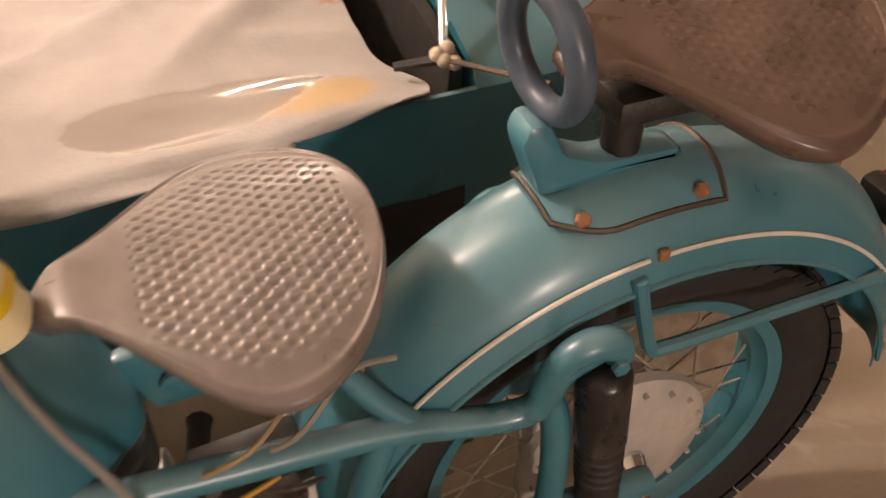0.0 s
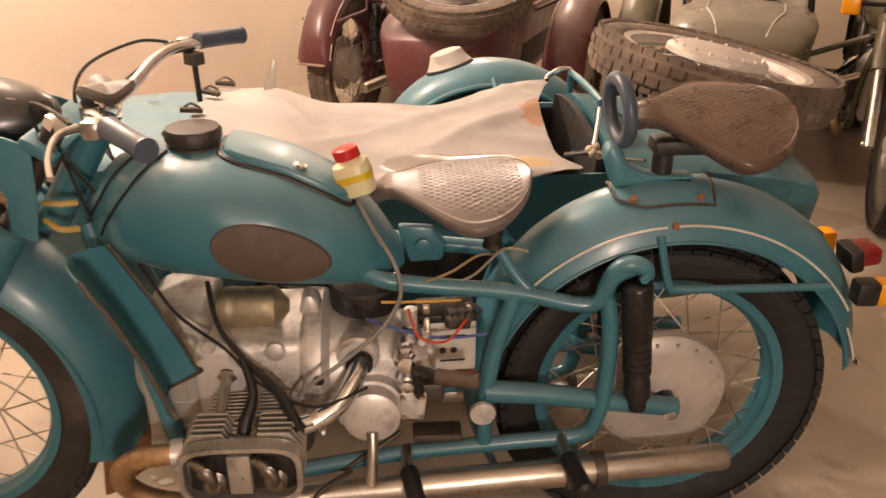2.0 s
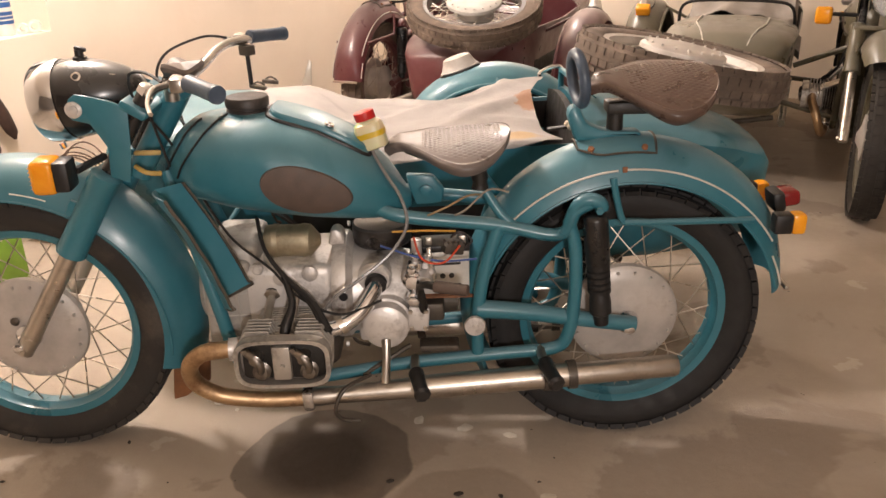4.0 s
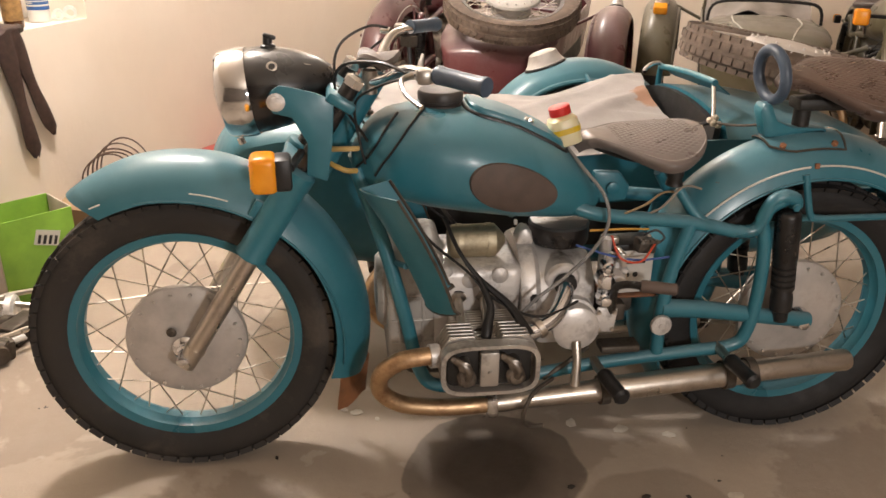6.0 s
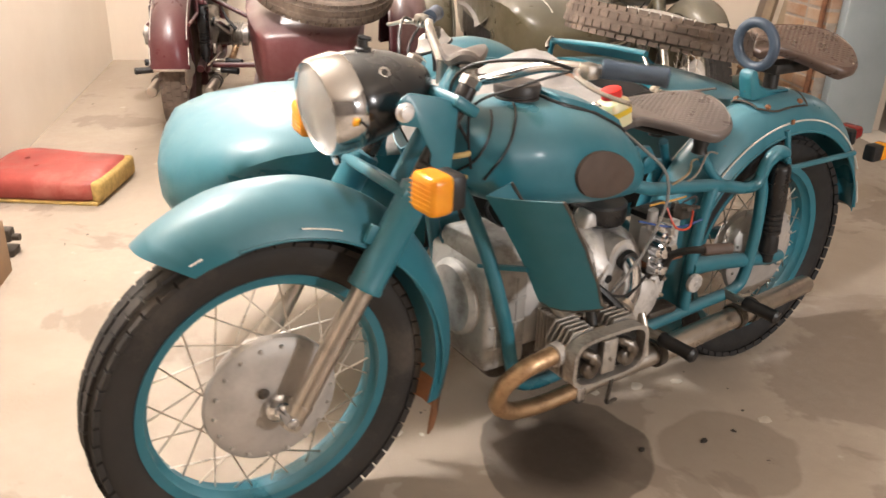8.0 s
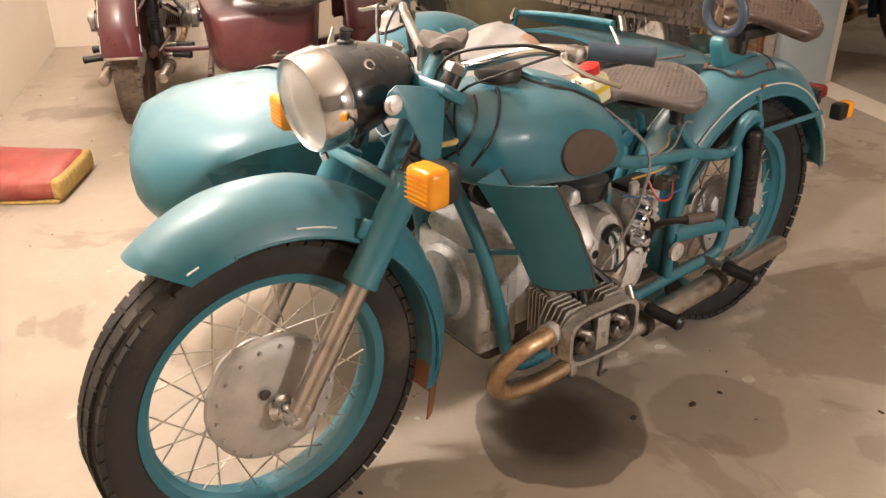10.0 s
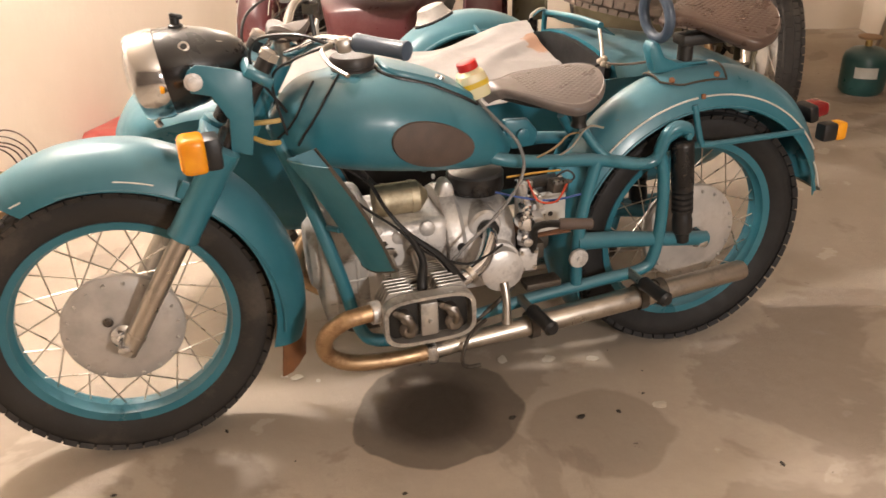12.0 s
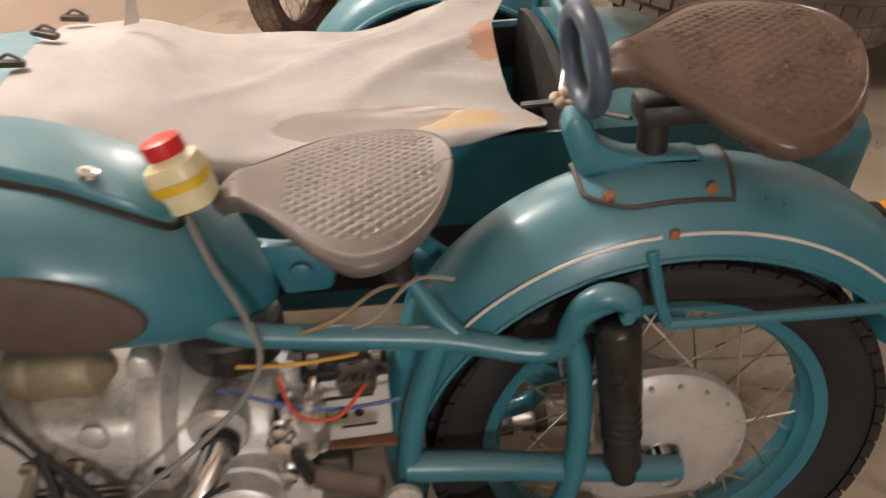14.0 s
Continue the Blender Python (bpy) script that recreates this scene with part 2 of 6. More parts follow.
def spoke_mesh(r0, r1, lean, y0):
    key = (r0, r1, lean, y0)
    if key not in SPOKES:
        bm = rod((r0 * math.cos(lean), y0, r0 * math.sin(lean)), (r1, 0, 0), 0.0019, 5)
        SPOKES[key] = bpy.data.meshes.new("spoke")
        bm.to_mesh(SPOKES[key])
        bm.free()
        SPOKES[key].materials.append(STEEL)
    return SPOKES[key]


def tyre_mesh(R, w):
    """The carcass of a tyre about the y axis."""
    r0 = R - 0.095
    prof = [(r0, -0.03), (r0 + 0.012, -0.04), (R - 0.055, -w), (R - 0.03, -w), (R - 0.012, -w * 0.8), (R - 0.006, -w * 0.45), (R - 0.006, w * 0.45),
            (R - 0.012, w * 0.8), (R - 0.03, w), (R - 0.055, w), (r0 + 0.012, 0.04), (r0, 0.03)]
    return lathe(prof, SIDE, 72, None, True)


def tread_mesh(R, w, knobs=56):
    """The blocks of the tread, each with its own edges."""
    bm, rnd = bmesh.new(), random.Random(5)
    for k in range(knobs):
        for row, (y, half, r, tip) in enumerate(((-w * 0.86, w * 0.17, R - 0.017, 0.55), (-w * 0.38, w * 0.24, R - 0.007, 0.12), (w * 0.38, w * 0.24, R - 0.007, -0.12), (w * 0.86, w * 0.17, R - 0.017, -0.55))):
            a = 2 * math.pi * (k + 0.5 * (row % 2)) / knobs
            s = math.pi / knobs * 0.86
            top = r + 0.0045 + rnd.uniform(-0.001, 0.001)
            v = [bm.verts.new((q * math.cos(a + da), y + dy - (tip * 0.01 if q == top else 0), q * math.sin(a + da))) for q in (r - 0.008, top) for da, dy in ((-s, -half), (s, -half), (s, half), (-s, half))]
            for f in ((4, 5, 6, 7), (0, 1, 5, 4), (1, 2, 6, 5), (2, 3, 7, 6), (3, 0, 4, 7)):
                bm.faces.new([v[i] for i in f])
    bmesh.ops.recalc_face_normals(bm, faces=bm.faces)
    return bm


def wheel(name, parent, c, rim_mat, rubber=RUBBER, hub_mat=GREY_PAINT, R=0.355, w=0.052, turn=Matrix()):
    """A wire wheel: the rim with its tyre, drum hub and 36 spokes. turn tilts it about its centre."""
    at = Matrix.Translation(c) @ turn
    rr = R - 0.095
    rim = part(name, lathe([(rr, -0.036), (rr + 0.006, -0.038), (rr + 0.006, -0.034), (rr - 0.008, -0.03), (rr - 0.010, -0.02), (rr - 0.020, -0.010), (rr - 0.020, 0.010),
                            (rr - 0.010, 0.02), (rr - 0.008, 0.03), (rr + 0.006, 0.034), (rr + 0.006, 0.038), (rr, 0.036), (rr - 0.013, 0.034), (rr - 0.015, 0.022), (rr - 0.024, 0.012), (rr - 0.024, -0.012), (rr - 0.015, -0.022), (rr - 0.013, -0.034)], SIDE, 64, None, True), rim_mat, parent)
    rim.matrix_basis = at
    part("tyre", tyre_mesh(R, w), rubber, rim, "worn block-tread tyre with dried mud")
    tagged(part("tread", tread_mesh(R, w), rubber, rim), kind="stuff")
    hub = lathe([(0.02, -0.066), (0.05, -0.064), (0.100, -0.058), (0.130, -0.052), (0.140, -0.044), (0.142, -0.03), (0.10, -0.024), (0.085, 0.0), (0.085, 0.03), (0.10, 0.034), (0.10, 0.042), (0.05, 0.05), (0.02, 0.066)], SIDE @ Matrix.Scale(-1, 4, (0, 0, 1)), 44)
    for k in range(18):
        a = 2 * math.pi * k / 18
        bolt((0.125 * math.cos(a), -0.052, 0.125 * math.sin(a)), (0, -1, 0), 0.0045, hub)
    part("hub", hub, hub_mat, rim, "grey painted drum hub")
    for k in range(36):
        lean, side = (0.9 if k % 2 else -0.9), (-0.036 if (k // 2) % 2 else 0.038)
        sp = new("spoke", spoke_mesh(0.124 if side < 0 else 0.096, rr - 0.021, lean, side))
        sp.parent = rim
        sp.matrix_basis = Matrix.Rotation(2 * math.pi * k / 36, 4, "Y")
    return rim

# ---- motorcycle parts, in the machine's own frame: front axle over the origin, x to the tail, y to the sidecar ----


def fender_sheet(cx, cz, y0, angles, crown, lip, half, thick=0.003, n=9, trim=0.0):
    """A mudguard: an arched section swept about the axle; trim shortens the lips at the first angle."""
    grid = []
    m = len(angles)
    for i, a in enumerate(angles):
        row = []
        k = i / (m - 1)
        c, l = np.interp(k, np.linspace(0, 1, len(crown)), crown), np.interp(k, np.linspace(0, 1, len(lip)), lip)
        for j in range(-n, n + 1):
            s = j / n
            bow = (1 - abs(s) ** 2.4) ** 0.75
            r, back = l + (c - l) * bow, trim * (1 - bow) * max(0, 1 - k * 6)
            b = radians(a - back)
            row.append((cx + r * math.cos(b), y0 + half * s * (0.86 + 0.14 * min(1, k * 8)) if trim else y0 + half * s, cz + r * math.sin(b)))
        grid.append(row)
    return sheet(grid, thick)


def arc_line(cx, cz, y, r, a0, a1, n=24):
    return [(cx + r * math.cos(radians(a)), y, cz + r * math.sin(radians(a))) for a in np.linspace(a0, a1, n)]


def tank_section(x):
    """Bottom, top and half width of the fuel tank at x."""
    xs = (0.392, 0.40, 0.425, 0.47, 0.56, 0.65, 0.75, 0.85, 0.92, 0.962, 0.975)
    zb = (0.775, 0.76, 0.735, 0.712, 0.690, 0.675, 0.660, 0.650, 0.646, 0.650, 0.668)
    zt = (0.80, 0.825, 0.866, 0.898, 0.912, 0.910, 0.884, 0.836, 0.775, 0.708, 0.69)
    hw = (0.02, 0.055, 0.098, 0.132, 0.158, 0.163, 0.156, 0.132, 0.100, 0.050, 0.02)
    return np.interp(x, xs, zb), np.interp(x, xs, zt), np.interp(x, xs, hw)


def smooth_tank(x):
    """The same, eased between stations."""
    w = (0.25, 0.5, 0.25)
    s = [np.array(tank_section(x + d)) for d in (-0.018, 0, 0.018)]
    return sum(k * v for k, v in zip(w, s))


def tank_point(x, a):
    zb, zt, hw = smooth_tank(x)
    mid = zb + 0.46 * (zt - zb)
    c, s = math.cos(a), math.sin(a)
    h = (zt - mid) if s > 0 else (mid - zb)
    e = 0.80 if s > 0 else 0.7
    return Vector((x, hw * math.copysign(abs(c) ** e, c), mid + h * math.copysign(abs(s) ** (0.92 if s > 0 else 0.62), s)))


def saddle_mesh(relief=True, crown=1.0, deep=0.0016, hang=1.0):
    """A moulded pan saddle: a pear-shaped top with pockets in rows, and a rolled skirt. Nose at the origin."""
    L, bm = 0.302, bmesh.new()

    def half(u):
        if u > 0.62:
            return 0.163 * max(0.002, 1 - ((u - 0.62) / 0.3803) ** 2) ** 0.5
        s = max(0, (u - 0.06) / 0.56)
        return 0.032 * min(1, 0.35 + 8 * u) + 0.131 * (s * s * (3 - 2 * s)) ** 0.9

    def top(u, v):
        y = half(u) * v / 0.156
        z = 0.002 + crown * (0.014 * (u - 0.42) ** 2 * 3 - 0.022 * y * y * (0.45 + u * 0.6)) - 0.008 * abs(v) ** 6 * half(u) / 0.156
        z += 0.003 * math.exp(-((abs(v) - 0.955) / 0.03) ** 2) * min(1, u * 3)
        return z - 0.024 * max(0, 1 - u / 0.14) ** 2

    nu, nv, rows = (190, 180, []) if relief else (44, 20, [])
    for i in range(nu + 1):
        u = 1 - (1 - i / nu) ** 1.35
        row = []
        for j in range(nv + 1):
            v = -1 + 2 * j / nv
            x, y = L * u, half(u) * v
            z = top(u, v)
            if relief and 0.30 < u < 0.93 and abs(v) < 0.82:
                pocket = max(0, math.cos(math.pi * x / 0.0112) * math.cos(math.pi * y / 0.0074) - 0.08)
                z -= deep * min(1, 2.0 * pocket) * min(1, (0.82 - abs(v)) * 12)
            row.append((x, y, z))
        rows.append(row)
    vs = [[bm.verts.new(p) for p in row] for row in rows]
    for a, b in zip(vs, vs[1:]):
        for j in range(nv):
            bm.faces.new((a[j], b[j], b[j + 1], a[j + 1]))
    rim = [vs[i][0] for i in range(nu + 1)] + [vs[nu][j] for j in range(1, nv)] + [vs[i][nv] for i in range(nu, -1, -1)] + [vs[0][j] for j in range(nv - 1, 0, -1)]
    mid = Vector((L * 0.6, 0, 0))
    last = rim
    for dz, grow in ((-0.003, 0.002), (-0.011, 0.001), (-0.024, -0.010)):
        ring = []
        for v in rim:
            q = 1 + (hang - 1) * max(0, min(1, (v.co.x / L - 0.12) / 0.5))
            d = Vector((v.co.x - mid.x, v.co.y, 0))
            ring.append(bm.verts.new(v.co + d.normalized() * (grow - 0.022 * (q - 1) * (dz < -0.02)) + Vector((0, 0, dz * (q if dz < -0.005 else 1)))))
        for k in range(len(ring)):
            bm.faces.new((last[k], last[(k + 1) % len(ring)], ring[(k + 1) % len(ring)], ring[k]))
        last = ring
    bm.faces.new(last[::-1])
    return bm


def saddle(name, parent, at, material, label, relief=True, crown=1.0, deep=0.0016, hang=1.0):
    ob = part(name, saddle_mesh(relief, crown, deep, hang), material, parent, label, 50)
    ob.matrix_basis = at
    base = bmesh.new()
    if hang > 1.4:
        return ob
    for s in (-1, 1):
        tube([(0.05, 0.0, -0.03), (0.14, s * 0.03, -0.055), (0.235, s * 0.075, -0.05)], 0.007, 8, 5, False, base)
        lathe([(0.021, 0), (0.017, 0.014), (0.021, 0.028), (0.017, 0.042), (0.021, 0.052)], Matrix.Translation((0.225, s * 0.075, -0.105)), 12, base)
    part("saddle_spring", base, OIL_BLACK, ob, "dark iron saddle springs")
    return ob


def front_end(bike, col, o):
    wheel("front_wheel", bike, (-0.013, 0, 0.360), col, o.get("rubber", RUBBER), R=0.360, w=0.050)
    axle = lathe([(0.026, 0), (0.031, 0.006), (0.031, 0.014), (0.026, 0.018), (0.018, 0.022), (0.018, 0.034), (0.013, 0.038), (0.012, 0.076), (0.008, 0.078)], axis((-0.010, -0.066, 0.357), (-0.010, -1, 0.357)), 18)
    part("axle", axle, CHROME, bike)
    cap = lathe([(0.009, 0), (0.009, 0.006), (0.012, 0.007), (0.006, 0.012)], axis((-0.040, -0.064, 0.396), (-0.040, -1, 0.396)), 14)
    part("hub_plug", cap, GRIME, bike)
    d = Vector((0.63, 0, 1)).normalized()
    for s in (-1, 1):
        foot = Vector((-0.007, s * 0.115, 0.335))
        low = tube([foot, foot + d * 0.03, foot + d * 0.34], [0.019, 0.0225, 0.0225], 16, 3)
        lathe([(0.0245, 0), (0.0255, 0.004), (0.0245, 0.012)], axis(foot + d * 0.042, foot + d), 16, low)
        bolt(foot + d * 0.012 + Vector((0, s * 0.02, 0)), (0, s, 0), 0.009, low)
        part("fork_leg", low, STEEL, bike, "bare steel lower fork leg")
        a = foot + d * 0.315
        part("fork_cover", lathe([(0.036, 0), (0.037, 0.006), (0.0345, 0.012), (0.0335, 0.19), (0.036, 0.195), (0.036, 0.225), (0.026, 0.232)], axis(a, a + d), 24), col, bike)
        part("fork_stanchion", rod(a + d * 0.225 - Vector((0, s * 0.012, 0)), a + d * 0.445 - Vector((0, s * 0.012, 0)), 0.019, 14), o.get("lamp", BLACK), bike, "black upper fork tube")
        ear = plate([(0.232, 0.972), (0.248, 0.982), (0.272, 0.978), (0.320, 0.966), (0.358, 0.950), (0.352, 0.86), (0.338, 0.775), (0.295, 0.790), (0.300, 0.86), (0.270, 0.915), (0.232, 0.925), (0.222, 0.948)], 0.005, Matrix.Translation((0, s * 0.126, 0)), 0.0018)
        part("headlamp_bracket", ear, col, bike)
        b = lathe([(0.019, 0), (0.019, 0.004), (0.012, 0.006), (0.012, 0.012), (0.004, 0.013)], axis((0.240, s * 0.127, 0.948), (0.240, s, 0.948)), 16)
        part("headlamp_bolt", b, ALLOY, bike)
        if o.get("indicators", True):
            stalk = rod((0.285, s * 0.12, 0.838), (0.268, s * 0.24, 0.842), 0.009, 8)
            body = box((0.035, 0.062, 0.066), pose(0.254, s * 0.262, 0.842, 0, 0, s * -4), 0.008, stalk)
            ind = part("indicator", body, CABLE, bike, "black indicator body with amber lens")
            lens = box((0.052, 0.070, 0.074), pose(0.218, s * 0.264, 0.842, 0, 0, s * -4), 0.013, None, 3)
            part("lens", lens, AMBER, ind, "amber plastic lens")
            for k in range(6):
                part("lens_rib", box((0.0012, 0.06, 0.0016), pose(0.1917, s * 0.264, 0.820 + 0.009 * k, 0, 0, s * -4)), AMBER, ind)
    yoke = bmesh.new()
    for t, w in ((0.52, 0.135), (0.72, 0.14)):
        p = Vector((-0.012, 0, 0.335)) + d * t
        box((0.065, 2 * w, 0.024), Matrix.Translation(p) @ Matrix.Rotation(radians(-32), 4, "Y").inverted(), 0.008, yoke)
    rod(Vector((0.045, 0, 0.335)) + d * 0.5, Vector((0.045, 0, 0.335)) + d * 0.76, 0.03, 16, yoke)
    part("fork_yoke", yoke, col, bike)
    nut = lathe([(0.024, 0), (0.024, 0.018), (0.016, 0.022), (0.016, 0.034)], axis(Vector((0.045, 0, 0.335)) + d * 0.755, Vector((0.045, 0, 0.335)) + d), 6)
    for s in (-1, 1):
        q = Vector((-0.007, s * 0.103, 0.335)) + d * 0.755
        part("fork_nut", lathe([(0.022, 0), (0.022, 0.018), (0.012, 0.024)], axis(q, q + d), 6), CHROME, bike)
    part("steering_nut", nut, CHROME, bike)
    f = part("front_mudguard", fender_sheet(-0.013, 0.358, 0, np.linspace(121.5, -15, 56), (0.432, 0.452, 0.460, 0.455, 0.446, 0.440, 0.434), (0.360, 0.370, 0.376, 0.376, 0.368, 0.358, 0.350), 0.104, trim=8), col, bike)
    for s in (-1, 1):
        part("mudguard_bead", tube(arc_line(-0.013, 0.358, s * 0.1045, 0.374, 100, -8), 0.0032, 6, 1), col, f)
        stay = bmesh.new()
        rodp = Vector((0.186, s * 0.108, 0.708))
        box((0.03, 0.012, 0.04), pose(rodp.x, rodp.y, rodp.z, 0, 30, 0), 0.003, stay)
        part("mudguard_stay", stay, col, bike)
    if o.get("flap", True):
        part("mud_flap", sheet([[(0.420 - 0.003 * k - 0.070 * (j / 5) ** 2, 0.090 * j / 5, 0.268 - 0.024 * k + 0.008 * math.sin(j * 1.3 + k) * (k > 2)) for j in range(-5, 6)] for k in range(5)], 0.004), LEATHER, f, "rust-brown leather mud flap")
    if o.get("near", False):
        for s in (-1, 1):
            for a0, a1 in ((82, 70), (113, 109.5)):
                part("pin_stripe", tube(arc_line(-0.013, 0.358, s * 0.1045, 0.394, a0, a1, 14), 0.0018, 6, 1), plain("cream_line", (0.60, 0.58, 0.52), 0.5), bike, "cream painted line")
    # headlamp
    tilt = Matrix.Translation((0.178, 0, 0.944)) @ Matrix.Rotation(radians(-98), 4, "Y")
    shell = part("headlamp", lathe([(0.088, 0.004), (0.092, -0.002), (0.091, -0.03), (0.086, -0.07), (0.072, -0.115), (0.052, -0.155), (0.03, -0.182), (0.004, -0.19)], tilt, 40), o.get("lamp", BLACK), bike, "black enamelled headlamp shell")
    part("headlamp_rim", lathe([(0.084, 0.052), (0.088, 0.058), (0.093, 0.050), (0.096, 0.02), (0.097, 0.004), (0.094, -0.006), (0.090, -0.004), (0.090, 0.02), (0.084, 0.045)], tilt, 44, None, True), CHROME, shell, "chrome headlamp rim")
    part("headlamp_reflector", lathe([(0.084, 0.044), (0.070, 0.015), (0.045, -0.012), (0.016, -0.026), (0.014, -0.004), (0.003, 0.004)], tilt, 36), CHROME, shell, "bright bowl reflector")
    glass = part("headlamp_glass", lathe([(0.084, 0.047), (0.075, 0.058), (0.055, 0.068), (0.03, 0.074), (0.002, 0.076), (0.002, 0.073), (0.03, 0.071), (0.055, 0.065), (0.075, 0.055)], tilt, 36), GLASS, shell, "clear domed headlamp glass")
    glass.visible_shadow = False
    up = Matrix.Translation((0.292, 0, 1.002)) @ Matrix.Rotation(radians(14), 4, "Y")
    speedo = part("speedometer", lathe([(0.046, -0.03), (0.046, 0.006), (0.043, 0.010), (0.039, 0.006), (0.002, 0.005)], up, 32), CHROME, shell, "chrome-rimmed speedometer")
    part("speedometer_dial", lathe([(0.039, 0.0065), (0.002, 0.0068)], up, 28), plain("cream_dial", (0.45, 0.42, 0.36), 0.3, 0.1), speedo)
    knob = lathe([(0.016, 0), (0.016, 0.012), (0.010, 0.015), (0.010, 0.028)], Matrix.Translation((0.222, 0, 1.030)), 16)
    box((0.028, 0.010, 0.010), pose(0.226, 0, 1.060, 0, 15, 0), 0.004, knob)
    part("ignition_switch", knob, CABLE, shell)
    eye = lathe([(0.012, 0), (0.012, 0.005), (0.007, 0.006), (0.006, 0.002)], axis((0.232, -0.062, 1.006), (0.232, -0.16, 1.07)), 14)
    part("warning_light", eye, CHROME, shell)
    part("lamp_screw", rod((0.150, -0.02, 0.845), (0.155, -0.02, 0.832), 0.008, 8), CHROME, shell)
    # handlebar, levers, cables
    bar = [(0.440, 0.0, 0.972), (0.442, -0.055, 0.972), (0.465, -0.115, 0.990), (0.497, -0.205, 1.024), (0.540, -0.278, 1.030), (0.630, -0.387, 1.022)]
    if not o.get("bars", True):
        return
    left = [(x, y, z) for x, y, z in bar]
    right = [(x, -y, z) for x, y, z in bar]
    hb = part("handlebar", tube(left[::-1] + right[1:], 0.0115, 12, 5), CHROME, bike)
    for s in (-1, 1):
        a, b = Vector((0.552, s * 0.298, 1.034)), Vector((0.634, s * 0.392, 1.028))
        part("grip", lathe([(0.017, 0), (0.0185, 0.004), (0.0175, 0.01), (0.0165, 0.06), (0.0172, 0.110), (0.0190, 0.114), (0.0182, 0.119), (0.005, 0.121)], axis(a, b), 20), GRIP, hb, "blue rubber handlebar grip")
        lev = box((0.03, 0.034, 0.03), Matrix.Translation((0.528, s * 0.290, 1.030)), 0.008)
        tube([(0.505, s * 0.285, 1.030), (0.484, s * 0.312, 1.026), (0.488, s * 0.365, 1.012), (0.510, s * 0.420, 1.002)], [0.007, 0.0052, 0.0042, 0.0045], 8, 5, False, lev)
        part("brake_lever" if s > 0 else "clutch_lever", lev, DULL_STEEL, hb, "polished alloy hand lever")
        c = tube([(0.495, s * 0.285, 1.035), (0.445, s * 0.235, 1.046), (0.375, s * 0.13, 1.020), (0.365, s * 0.085, 0.95), (0.43, s * 0.07, 0.84), (0.50, s * 0.10, 0.70)], 0.0035, 6, 6)
        tube([(0.53, s * 0.28, 1.035), (0.44, s * 0.20, 0.99), (0.40, s * 0.11, 0.93), (0.42, s * 0.09, 0.80)], 0.003, 6, 6, False, c)
        part("cable", c, CABLE, bike)
    if o.get("near", False):
        knob = []
        for z, k in ((0.996, 0.5), (1.000, 0.9), (1.012, 1.0), (1.020, 0.92), (1.023, 0.4), (1.0235, 0.02)):
            knob.append([(0.452 + 0.048 * k * (1 + 0.16 * math.cos(3 * a)) * math.cos(a), 0.046 * k * (1 + 0.16 * math.cos(3 * a)) * math.sin(a), z + 0.010 * k * math.cos(3 * a)) for a in np.linspace(0, 2 * math.pi, 30, endpoint=False)])
        damper = part("steering_damper_knob", skin(bmesh.new(), knob), plain("worn_grey_rubber", (0.16, 0.135, 0.12), 0.55, 0.25, 20), bike, "grey three-lobed steering damper knob")
        part("damper_stem", rod((0.447, 0, 0.97), (0.452, 0, 1.0), 0.009, 10), STEEL, damper)
        sw = box((0.034, 0.030, 0.026), pose(0.548, 0.272, 1.004, 0, 0, -40), 0.003)
        sw_part = part("switch_bracket", sw, GRIME, hb, "bare metal switch bracket")
        part("switch_stem", rod((0.548, 0.272, 0.995), (0.552, 0.262, 0.915), 0.006, 8), CABLE, sw_part)
        for k, (pts, cc) in enumerate(((((0.350, -0.10, 0.838), (0.385, -0.115, 0.842), (0.405, -0.10, 0.838)), (0.50, 0.36, 0.14)), (((0.345, -0.10, 0.806), (0.375, -0.118, 0.796), (0.400, -0.10, 0.788)), (0.50, 0.34, 0.10)))):
            part("harness_tape", tube(pts, 0.006, 8, 5), plain("ochre_tape_%s" % "ab"[k], cc, 0.5, 0.15), bike, "ochre taped wiring harness")
    for s in (-1, 1):
        clamp = bmesh.new()
        lathe([(0.017, 0), (0.017, 0.05)], axis((0.435, s * 0.045, 0.945), (0.44, s * 0.045, 1.1)), 12, clamp)
        box((0.036, 0.026, 0.022), Matrix.Translation((0.440, s * 0.045, 0.974)), 0.006, clamp)
        part("bar_clamp", clamp, DULL_STEEL, hb)


DULL = metal("dull_tube", (0.26, 0.235, 0.21), 0.35, amount=0.6)
FIN = {}


def fin(name, parent, bm_make, key, y, mat):
    """One cooling fin; alike fins share a mesh."""
    if key not in FIN:
        bm = bm_make()
        FIN[key] = bpy.data.meshes.new(name)
        bm.to_mesh(FIN[key])
        bm.free()
        FIN[key].materials.append(mat)
    ob = new(name, FIN[key])
    ob.parent = parent
    ob.matrix_basis = Matrix.Translation((0, y, 0))


